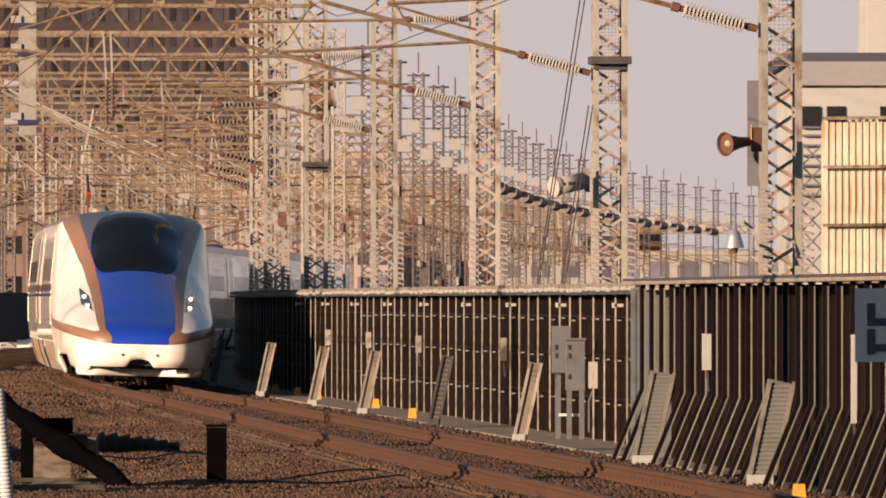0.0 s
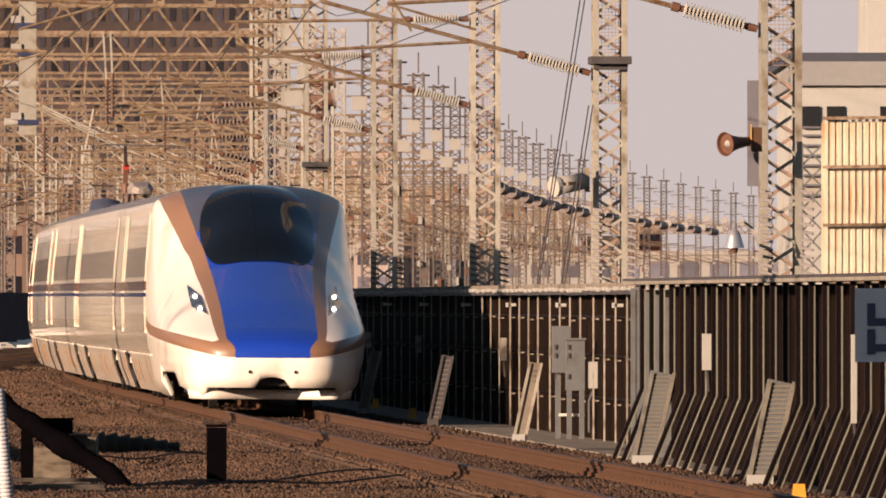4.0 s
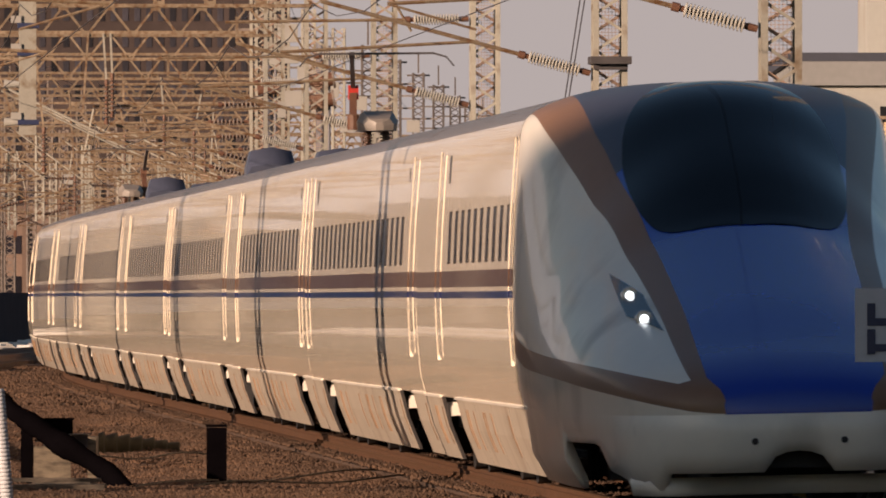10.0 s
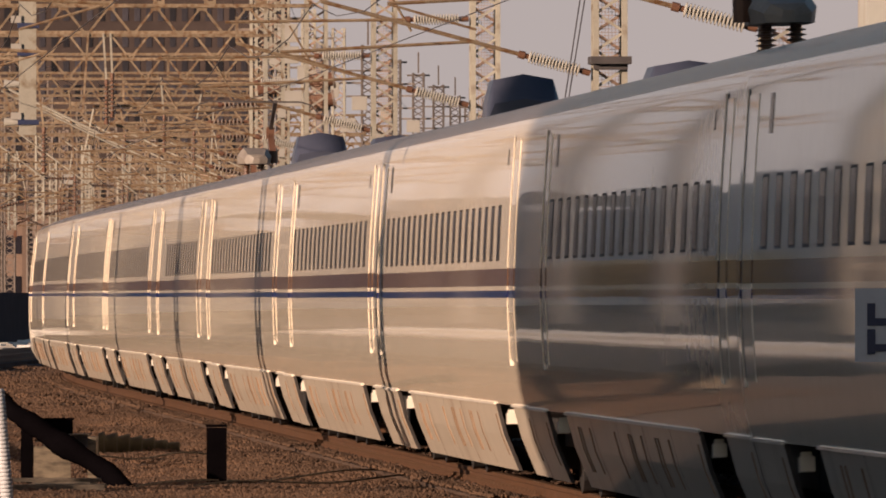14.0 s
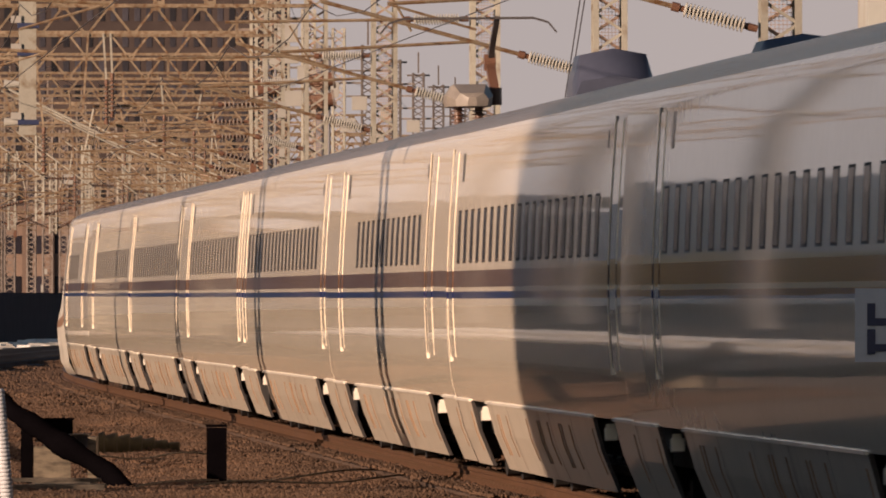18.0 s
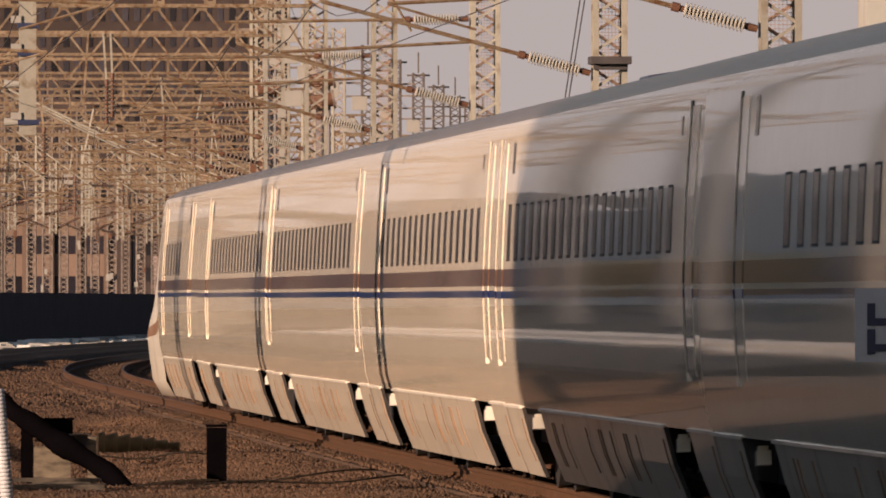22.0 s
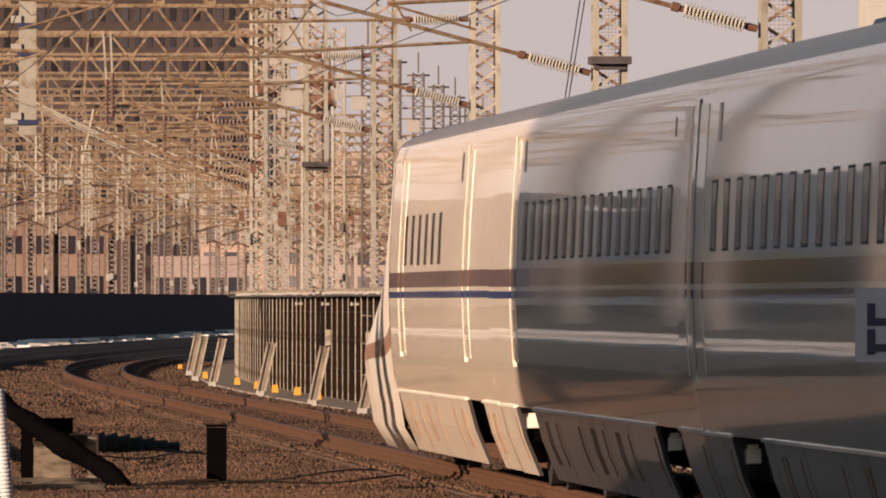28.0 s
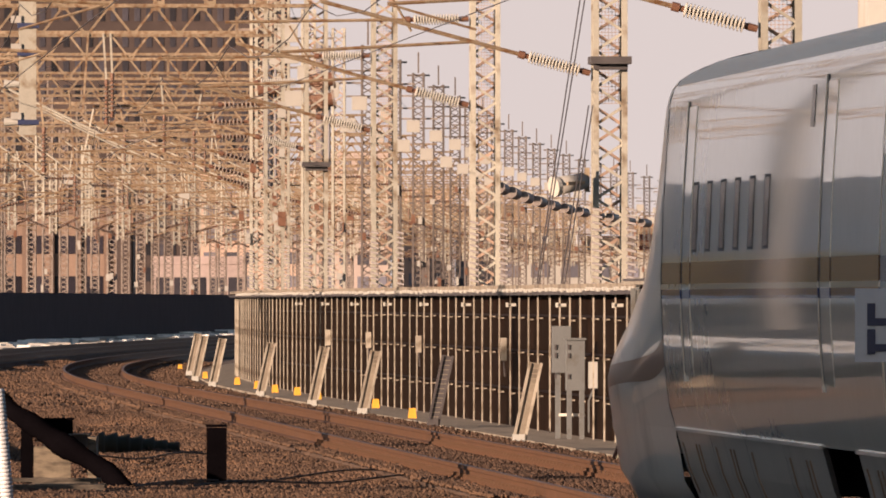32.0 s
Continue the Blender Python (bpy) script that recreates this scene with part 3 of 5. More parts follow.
        rows.append([(u, tip - d, 0.84), (u * (1.004 if m == 1 else 0.997), tip - d + 0.02, 0.78), (u * (1.005 if m == 1 else 0.985), tip - d + 0.03, 0.70), (u * m, tip - d + 0.01, 0.35 + low * 0.5), (u * k, tip - d - 0.03, low), (u * k * 0.97, tip - d - 0.06, low)])
    a.grid(rows)
    part("apron", a, [IVORY], car, "ivory apron under the nose", smooth=True)
    # plough set back under the front of the apron
    lip = Build()
    rows = []
    for u, d in [(-nose_half(d), d) for d in (0.9, 0.48, 0.28, 0.16, 0.08)] + [(0.2 * k, 0.0) for k in range(-3, 4)] + [(nose_half(d), d) for d in (0.08, 0.16, 0.28, 0.48, 0.9)]:
        back_ = 0.12 + 0.6 * max(0.0, 1 - (abs(u) / 1.15) ** 2)
        rows.append([(u * 0.96, tip - d - back_ - 0.03, 0.335), (u * 0.965, tip - d - back_, 0.31), (u * 0.95, tip - d - back_ + 0.03, 0.19), (u * 0.9, tip - d - back_ - 0.2, 0.18)])
    lip.grid(rows)
    part("plough", lip, [IVORY], car, "ivory plough edge", smooth=True)
    n = Build()
    n.box((0, tip - 0.30, 0.50), (1.3, 0.04, 0.20))
    n.box((0, tip - 2.9, 0.30), (1.2, 2.6, 0.20))
    part("coupler_recess", n, [GAP], car, "dark coupler recess")
    for dx in (-0.36, 0.36):
        part("vent_hole", Build().tube((dx, tip - 0.03, 0.62), (dx, tip + 0.036, 0.62), 0.028, sides=10), [GAP], car)
    # windscreen, laid on the nose surface
    g = Build()
    rows = []
    for i in range(33):
        d = 4.42 + 4.1 * (0.5 - 0.5 * math.cos(math.pi * i / 32))
        half = glide(d, [4.42, 4.5, 4.62, 4.8, 5.1, 5.5, 6.0, 6.5, 7.0, 7.3, 7.6, 7.9, 8.2, 8.4, 8.52], [.02, .46, .64, .75, .83, .89, .92, .93, .90, .85, .76, .64, .47, .29, .02])
        crown = 0.045 * min(1.0, (d - 4.42) / 0.5, (8.52 - d) / 0.8)
        row = []
        for j in range(25):
            r = math.sin(math.pi / 2 * (j / 12 - 1))
            p = nose_point(d, nose_find(d, abs(r) * half, 0) if abs(r) > 1e-4 else 0.0)
            row.append((math.copysign(p[0], r), tip - d, p[1] + 0.008 + crown * (1 - r * r)))
        rows.append(row)
    g.grid(rows)
    part("windscreen", g, [WINDSCREEN], car, "dark curved windscreen", smooth=True)
    # headlamps: a dark diamond with two lenses each side
    for sg in (1, -1):
        h = Build()
        def spot(d, f, out=0.010):
            p = nose_point(d, f)
            p2, p3 = nose_point(d + 0.05, f), nose_point(d, f + 0.01)
            v = Vector((sg * p[0], tip - d, p[1]))
            t1, t2 = Vector((sg * p2[0], tip - d - 0.05, p2[1])) - v, Vector((sg * p3[0], tip - d, p3[1])) - v
            nn = t1.cross(t2).normalized()
            if nn.x * sg + nn.z < 0:
                nn = -nn
            return v + nn * out
        c = [(4.5, 0.415), (3.1, 0.355), (1.7, 0.36), (2.68, 0.435)]
        rows = []
        for i in range(9):
            s_ = i / 8
            row = []
            for j in range(9):
                t_ = j / 8
                d = (c[0][0] * (1 - t_) + c[1][0] * t_) * (1 - s_) + (c[3][0] * (1 - t_) + c[2][0] * t_) * s_
                f = (c[0][1] * (1 - t_) + c[1][1] * t_) * (1 - s_) + (c[3][1] * (1 - t_) + c[2][1] * t_) * s_
                row.append(spot(d, f))
            rows.append(row)
        h.grid(rows)
        hl = part("headlamp", h, [LAMPGLASS], car, "dark glazed headlamp", smooth=True)
        for d, f in ((3.3, 0.392), (2.3, 0.392)):
            k = Build()
            p = spot(d, f, 0.012)
            k.tube(p - Vector((0, 0.02, 0)), p + Vector((0, 0.03, 0)), 0.038, 0.034, 14)
            part("reflector", Build().tube(p - Vector((0, 0.03, 0)), p + Vector((0, 0.012, 0)), 0.075, 0.068, 16), [REFLECTOR], hl, "bright reflector bowl")
            part("lens", k, [PORCELAIN if tail else LENS], hl, "lit white lens" if not tail else "unlit lens")
    seam = Build()
    for sg in (1, -1):
        pr = [(sg * (u + 0.003), w) for u, w in SECTION]
        seam.grid([[(u, tip - NOSE - 0.02, w) for u, w in pr], [(u, tip - NOSE + 0.03, w) for u, w in pr]])
    part("nose_seam", seam, [GAP], car, "dark seam behind the nose")
    # body behind the nose
    y0, y1 = (-13.1 if tail else -13.3), tip - NOSE
    bb, ring = shell(y0, y1)
    cap(bb, ring, y0)
    part("body", bb, [LIVERY], car, smooth=True)
    g = Build()
    small = [(u * 0.93, 0.9 + (w - 0.84) * 0.93) for u, w in ring]
    g.grid([[(u, y, w) for u, w in small] for y in (y0 - 0.1, y0)])
    part("gangway", g, [GAP], car, "dark gangway bellows")
    for k in range(windows):
        both("window", WINDOW, car, (1.6 - k * 1.25) if tail else (2.0 - k * 1.04), inside=(("pane", GLASS),))
    for y in ((-9.15, 2.9) if not tail else (-9.35, 2.3)):
        both("door", DOOR, car, min(y, y1 - 0.45))
        both("door_strip", STRIP, car, y - 0.42 if not tail else y + 0.42, inside=(("door_seal", SEAL), ("strip_foot", FOOT)))
    both("side_lamp", SLOT, car, -7.95)
    underframe(car, y0, tip - 3.0, (-9.2, 7.0))
    fill_skirts(car, y0, y1 if tail else 3.0, (-9.2,) if tail else (-9.2, 4.65))
    return car


lead = end_car("lead_car", 10, "ivory streamlined leading train car with blue nose and bronze stripes", False)
cars = [lead]
for k in range(1, 11):
    if k == 6:
        c = middle_car("train_car", 13, 7.2, (-HALF + 3.4, HALF - 2.9), (-9.3, 8.7), "ivory train car with bronze and blue belt lines and few windows")
    elif k % 2:
        c = middle_car("train_car", 20, 9.4, (-HALF + 0.8, HALF - 0.9), (-HALF + 0.35, HALF - 1.35), "ivory train car with bronze and blue belt lines")
    else:
        c = middle_car("train_car", 17, 10.2 if k == 10 else 9.5, (-HALF + 3.6, HALF - (0.7 if k == 10 else 1.3)), (-9.05,) if k == 10 else (-9.0, HALF - 1.6), "ivory train car with bronze and blue belt lines", 1.09)
    cars.append(c)
tail = end_car("tail_car", 6, "ivory trailing train car with unlit nose lamps", True)
cars.append(tail)
FRONT = 26.44
CENTRE = [13.0] + [FRONT + 25 * (k - 1) + 12.5 for k in range(1, 11)] + [FRONT + 250 + 13.2]


def on_roof(where, make, *args):
    """Places a roof fitting by its distance behind the tip of the train."""
    k = min(range(1, 11), key=lambda i: abs(CENTRE[i] - where))
    make(cars[k], CENTRE[k] - where, *args)


on_roof(68.0, pantograph, 1, True)
on_roof(177.0, pantograph, -1, False)
on_roof(79.0, roof_cover, 1.4, 0.75, 0.30)
on_roof(103.4, roof_cover, 1.2, 0.80, 0.60)
on_roof(129.8, roof_cover, 1.4, 0.75, 0.28)
on_roof(152.5, roof_cover, 1.2, 0.80, 0.60)
on_roof(200.8, roof_cover, 1.6, 0.80, 0.22)
on_roof(250.5, roof_cover, 1.6, 0.80, 0.22)


# ---- fence and trackside ----
def far_fence():
    f = thing("noise_fence", "dark brown sheet metal noise fence with pale upright posts", "fence", kind="structure")
    me = Build()
    me.bar((0.02, -0.06, -0.25), (0.02, -0.06, 1.88), 0.019, 0.08, up=(0, 1, 0))
    me = me.mesh("post", [POST])
    s = 167.5
    k = 0
    posts = []
    while s < 420:
        posts.append(s)
        part("post", me, None, f, at=line_pose(s, 3.72, 0.0))
        s += 2.35 if k % 4 else 2.9
        k += 1
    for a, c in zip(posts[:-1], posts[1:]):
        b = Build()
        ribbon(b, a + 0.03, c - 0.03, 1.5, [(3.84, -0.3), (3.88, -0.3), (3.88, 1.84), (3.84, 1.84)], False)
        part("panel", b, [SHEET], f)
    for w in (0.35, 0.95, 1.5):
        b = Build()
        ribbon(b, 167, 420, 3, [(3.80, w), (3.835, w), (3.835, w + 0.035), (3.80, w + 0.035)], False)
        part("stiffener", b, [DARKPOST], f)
    b = Build()
    ribbon(b, 166.5, 420, 3, [(3.60, 1.92), (3.95, 1.92), (3.95, 1.985), (3.60, 1.985)], False)
    part("cap_rail", b, [CONCRETE], f, "weathered cap rail")
    b = Build()
    ribbon(b, 166.5, 420, 3, [(3.58, 1.83), (3.64, 1.83), (3.64, 1.89), (3.58, 1.89)], False)
    part("pipe", b, [DARKSTEEL], f, "dark cable pipe")
    lug = Build().box((0, 0, 0), (0.10, 0.34, 0.055)).box((0.04, -0.02, -0.05), (0.03, 0.30, 0.05)).mesh("cap_lug", [BUILDCREAM])
    rnd = random.Random(2)
    q = 167.2
    while q < 330:
        part("cap_lug", lug, None, f, at=line_pose(q, 3.60, 1.90 + rnd.uniform(-0.012, 0.012)))
        q += rnd.choice((0.9, 1.2, 1.5))
    tick = Build().box((0.055, -0.07, 0), (0.085, 0.03, 0.022)).box((0.02, -0.085, 0), (0.04, 0.02, 0.04)).mesh("bracket", [POST])
    for s in posts:
        if s < 255:
            for w in (0.30, 0.92, 1.47):
                part("bracket", tick, None, f, at=line_pose(s, 3.72, w + rnd.uniform(-0.02, 0.02)))
    for s in (q for q in posts[::5] if q < 290):
        c = Build()
        c.box((0.02, -0.03, 1.68), (0.14, 0.06, 0.045))
        c.box((-0.05, -0.05, 1.68), (0.04, 0.08, 0.07))
        part("clamp", c, [PORCELAIN], f, at=line_pose(s, 3.6))
    b = Build()
    ribbon(b, 150, 420, 3, [(2.75, -0.5), (4.3, -0.5), (4.3, -0.235), (2.75, -0.235)], False)
    solid("trough_kerb", b, [CONCRETE], "flat concrete cable trough cover along the fence", "trough", kind="structure")


def near_fence():
    f = thing("bent_fence", "noise fence with dark dog-legged steel posts", "fence", kind="structure")
    me = Build()
    me.bar((0, 0, 0.62), (0, 0, 1.94), 0.06, 0.14, up=(0, 1, 0))
    me.bar((-0.36, 0, -0.25), (0, 0, 0.64), 0.06, 0.14, up=(0, 1, 0))
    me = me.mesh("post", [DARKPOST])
    ed = Build()
    ed.bar((0.026, -0.075, 0.62), (0.026, -0.075, 1.94), 0.017, 0.02, up=(0, 1, 0))
    ed.bar((-0.334, -0.075, -0.25), (0.026, -0.075, 0.64), 0.017, 0.02, up=(0, 1, 0))
    ed = ed.mesh("flange", [mat("flange_edge", (0.18, 0.178, 0.138), 0.6, vary=0.2, scale=3, fine=25, per_object=0.3)])
    s = 100.0
    while s < 166:
        p = part("post", me, None, f, at=line_pose(s, 2.86, 0.0))
        part("flange", ed, None, p)
        s += 1.7
    s = 100.0
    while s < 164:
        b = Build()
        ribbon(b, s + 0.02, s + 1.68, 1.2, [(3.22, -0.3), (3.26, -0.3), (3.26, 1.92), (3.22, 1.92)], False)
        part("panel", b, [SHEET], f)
        s += 1.7
    b = Build()
    ribbon(b, 99, 166.2, 2, [(2.70, 1.945), (3.3, 1.945), (3.3, 1.985), (2.70, 1.985)], False)
    part("cap_rail", b, [POST], f, "pale weathered cap rail")
    b = Build()
    ribbon(b, 99, 166.2, 2, [(2.72, 1.988), (3.3, 1.988), (3.3, 2.02), (2.72, 2.02)], False)
    part("coping", b, [DARKSTEEL], f)
    b = Build()
    b.bar((2.86, 0, -0.3), (2.86, 0, 1.9), 0.06, 0.06)
    b.box((3.35, 0.0, 0.8), (0.9, 0.04, 2.15))
    part("return_panel", b, [GREYBOX], f, "light grey return panel", at=line_pose(166.3))


far_fence()
near_fence()


GREYBRACE = mat("grey_brace", (0.18, 0.16, 0.125), 0.7, vary=0.25, scale=3, fine=25, dirt=(0.07, 0.06, 0.05), dirt_amount=0.3)
PALERUNG = Build().box((0, 0, 0), (0.13, 0.008, 0.012)).mesh("rung", [CONCRETE])
GREYRUNG = Build().box((0, 0, 0), (0.22, 0.012, 0.018)).mesh("rung", [GREYBRACE])


def slanted_brace(s, u, h=1.02, lean=0.24):
    near = s < 167
    # one brace shows its shaded side, put in as a darker colour
    dark = 205 < s < 212
    label = "slanted grey concrete brace against the fence" if near else "slanted brace against the fence, its shaded side put in dark" if dark else "slanted pale concrete brace against the fence"
    wide = 0.31 if near else 0.19
    t = thing("fence_brace", label, "brace", "braces along the fence", at=line_pose(s, u, -0.25))
    part("slab", Build().bar((0, 0, 0), (lean, 0.0, h + 0.1), wide, 0.07, up=(0, 1, 0)), [GREYBOX if near else DARKSTEEL if dark else CONCRETE], t)
    for e in (-1, 1):
        part("edge_rib", Build().bar((e * wide * 0.42, -0.05, 0), (lean + e * wide * 0.42, -0.05, h + 0.1), 0.04, 0.03, up=(0, 1, 0)), [GREYBRACE if near else DARKSTEEL if dark else POST], t)
    n = 22 if near else 14
    for i in range(n):
        q = (i + 1) / (n + 1)
        part("rung", GREYRUNG if near else PALERUNG, None, t, at=Matrix.Translation((lean * q, -0.038 if near else -0.033, (h + 0.1) * q)))
    part("foot", Build().box((0.0, -0.05, 0.06), (wide * 0.9, 0.12, 0.12)), [DARKSTEEL if dark else BUILDCREAM], t)


for s in (141.5, 159.3, 184.5, 208.8, 229.5, 248.5, 272.5, 305, 327, 352):
    slanted_brace(s, 2.6 if s == 208.8 else 2.5)


def marker(s, u, size=1.0):
    b = Build()
    w, h = 0.075 * size, 0.17 * size
    b.grid([[(-w, -w, 0), (w, -w, 0), (w, w, 0), (-w, w, 0), (-w, -w, 0)], [(-w * .75, -w * .7, h), (w * .75, -w * .7, h), (w * .75, w * .7, h), (-w * .75, w * .7, h), (-w * .75, -w * .7, h)]])
    b.quad((-w * .75, -w * .7, h), (w * .75, -w * .7, h), (w * .75, w * .7, h), (-w * .75, w * .7, h))
    p = at(s, u, -0.235 if u > 2.75 else -0.26)
    solid("track_marker", b, [YELLOW], "small orange-yellow marker block beside the rail", "marker", "markers beside the track", at=Matrix.Translation(p))


for s, u in ((131.5, 2.1), (197, 3.3), (221.5, 2.95), (242.5, 3.4), (264.5, 3.35), (275.5, 3.4), (284, 3.26), (296.5, 3.29), (310.5, 3.22), (335.5, 2.85), (353.5, 2.56), (379.5, 2.03)):
    marker(s, u)


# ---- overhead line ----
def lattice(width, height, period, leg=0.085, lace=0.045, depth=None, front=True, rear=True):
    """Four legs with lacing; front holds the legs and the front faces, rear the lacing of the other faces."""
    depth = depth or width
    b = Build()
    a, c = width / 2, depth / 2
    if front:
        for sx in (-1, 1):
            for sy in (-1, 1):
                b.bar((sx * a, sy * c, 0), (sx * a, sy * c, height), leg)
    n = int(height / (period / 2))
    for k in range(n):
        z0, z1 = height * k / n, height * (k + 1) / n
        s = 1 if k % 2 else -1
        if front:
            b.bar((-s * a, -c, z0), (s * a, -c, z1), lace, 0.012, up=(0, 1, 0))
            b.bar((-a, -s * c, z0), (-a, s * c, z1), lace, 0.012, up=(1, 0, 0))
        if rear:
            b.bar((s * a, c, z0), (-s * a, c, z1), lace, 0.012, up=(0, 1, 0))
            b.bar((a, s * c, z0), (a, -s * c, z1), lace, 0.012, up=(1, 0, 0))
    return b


MAST = lattice(0.42, 12.0, 0.54, leg=0.085, lace=0.042, rear=False).mesh("mast", [CREAM])
# rear and right faces get a browner colour than the rest
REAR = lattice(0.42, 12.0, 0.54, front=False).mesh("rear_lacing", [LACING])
FARMAST = lattice(0.46, 12.0, 0.54).bar((0, 0, 12.0), (0, 0, 12.9), 0.07).mesh("mast", [HAZEMAST])
# greyed further, for the haze over distant right-hand masts
HAZEGREYMAST = lattice(0.46, 12.0, 0.54).bar((0, 0, 12.0), (0, 0, 12.9), 0.07).bar((-0.5, 0, 11.9), (0.5, 0, 11.9), 0.08).mesh("mast", [mat("haze_grey_mast_paint", (0.095, 0.076, 0.068), 0.6, vary=0.25, scale=2, fine=25, dirt=(0.06, 0.04, 0.03), dirt_amount=0.3, per_object=0.3)])
PEG = Build().bar((-0.02, 0, 0), (0.13, -0.07, -0.035), 0.032).mesh("climb_peg", [DARKSTEEL])
SCREEN = Build()
for i in range(9):
    SCREEN.bar((-0.2 + i * 0.05, 0.16, 4.95), (-0.2 + i * 0.05, 0.16, 7.6), 0.007)
for i in range(53):
    SCREEN.bar((-0.21, 0.16, 4.95 + i * 0.05), (0.21, 0.16, 4.95 + i * 0.05), 0.007)
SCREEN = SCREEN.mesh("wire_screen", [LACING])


def truss_mesh(length, depth=0.72, width=0.5, panel=1.1):
    b = Build()
    for z in (0, depth):
        for y in (-width / 2, width / 2):
            b.bar((0, y, z), (length, y, z), 0.075)
    n = int(length / panel)
    for k in range(n):
        x0, x1, xm = length * k / n, length * (k + 1) / n, length * (k + 0.5) / n
        for y in (-width / 2, width / 2):
            b.bar((x0, y, 0), (xm, y, depth), 0.05, 0.02, up=(0, 1, 0))
            b.bar((xm, y, depth), (x1, y, 0), 0.05, 0.02, up=(0, 1, 0))
            b.box((x0, y, 0.03), (0.24, 0.02, 0.14))
            b.box((xm, y, depth - 0.03), (0.24, 0.02, 0.14))
        b.bar((x0, -width / 2, 0), (x1, width / 2, 0), 0.035, 0.02)
        b.bar((x0, -width / 2, depth), (x1, width / 2, depth), 0.035, 0.02)
    return b


TRUSS = truss_mesh(26.0).mesh("beam", [RUSTPIPE])
NEARTRUSS = truss_mesh(14.2).mesh("beam", [RUSTPIPE])


def insulator_mesh(length=0.85, n=12, r=0.095):
    """One turned body: brown end caps and a row of pale discs."""
    prof = [(-0.14, 0.0, 1), (-0.14, 0.045, 1), (-0.02, 0.05, 1), (0.0, 0.04, 1)]
    for k in range(n):
        x = length * (0.06 + 0.86 * k / (n - 1))
        prof += [(x - 0.022, 0.04, 2), (x - 0.012, r, 0), (x + 0.004, r * 0.98, 0), (x + 0.020, 0.04, 2)]
    prof += [(length, 0.04, 1), (length + 0.01, 0.06, 1), (length + 0.11, 0.055, 1), (length + 0.11, 0.0, 1)]
    b = Build()
    b.grid([[(x, q * math.cos(g), q * math.sin(g)) for g in [2 * math.pi * i / 12 for i in range(13)]] for x, q, _ in prof], lambda i, j: prof[i][2] if prof[i][2] == 1 else (0 if prof[i + 1][2] == 0 or prof[i][2] == 0 else 1))
    return b


# discs of far insulators take the haze-toned mast colour
INSULFAR = insulator_mesh(n=8).mesh("insulator", [HAZEMAST, BROWNPOT])
INSUL = insulator_mesh(n=16).mesh("insulator", [PORCELAIN, BROWNPOT])


def arm_pose(a, b):
    """A pose whose x axis runs from a towards b."""
    return Matrix.Translation(a) @ (Vector(b) - Vector(a)).to_track_quat("X", "Z").to_matrix().to_4x4()


def cantilever(parent, root, reach, low, high, sg, far=False):
    """Bracket from a post to the wire over a track; sg is -1 where it points to negative x."""
    a0 = Vector((root, 0, low))
    tip = Vector((root + sg * reach, 0, high))
    d = (tip - a0).normalized()
    k = Build()
    k.tube(a0 + d * 1.05, tip, 0.035, sides=6)
    t0 = Vector((root, 0, high + 0.42))
    t1 = Vector((root + sg * (reach + 0.2), 0, high + 0.36))
    e = (t1 - t0).normalized()
    k.tube(t0 + e * 1.05, t1, 0.03, sides=6)
    k.bar(tip, tip + Vector((0, 0, 0.45)), 0.05)
    r0 = a0 + d * (reach * 0.45)
    reg = Vector((root + sg * (reach + 0.6), 0, low + 0.30))
    k.tube(r0, reg, 0.028, sides=6)
    k.tube(reg, Vector((root + sg * (reach - 0.5), 0, low - 0.02)), 0.018, sides=6)
    k.tube(tip + Vector((-sg * 0.9, 0, 0.3)), r0 + Vector((sg * 0.9, 0, 0.15)), 0.02, sides=6)
    arm = part("cantilever", k, [RUSTPIPE], parent, "rust-stained tubular bracket")
    for p, q in ((a0 + d * 0.12, d), (t0 + e * 0.12, e)):
        part("insulator", INSULFAR if far else INSUL, None, arm, "ribbed insulator with haze-toned discs" if far else "ribbed white insulator", at=arm_pose(p, p + q))
    return arm


DUCT = Build().tube((0.5, 0.3, -0.35), (0.5, 14, -0.35), 0.32, 0.32, 14).mesh("duct", [mat("duct_brown", (0.20, 0.165, 0.15), 0.6, vary=0.25)])
BOARD = Build().box((0, 0, 0), (0.55, 0.30, 0.50)).mesh("equipment_box", [WHITEWALL])
DROP = lattice(0.30, 3.4, 0.6, leg=0.07, lace=0.04).mesh("drop_post", [CREAM])

LEFTPOST = Build().tube((-0.31, 0.35, 0), (-0.31, 0.35, 12.0), 0.25, 0.23, 14).tube((0.31, -0.35, 0), (0.31, -0.35, 12.0), 0.25, 0.23, 14)
for i in range(12):
    LEFTPOST.bar((-0.31, 0.35, 0.5 + i), (0.31, -0.35, 1.0 + i), 0.10).bar((0.31, -0.35, 0.5 + i), (-0.31, 0.35, 1.0 + i), 0.10)
LEFTPOST = LEFTPOST.mesh("mast", [mat("mast_grey", (0.17, 0.155, 0.14), 0.6, vary=0.2, scale=1.5, fine=15)])
SLIMPOST = Build().tube((0, 0, 0), (0, 0, 12.0), 0.34, 0.32, 14).mesh("mast", [mat("slim_mast_grey", (0.09, 0.088, 0.095), 0.6, vary=0.2, scale=1.5, fine=15)])
ARM = Build().bar((-0.85, 0, 0), (0.85, 0, 0), 0.07).mesh("feeder_arm", [HAZEMAST])


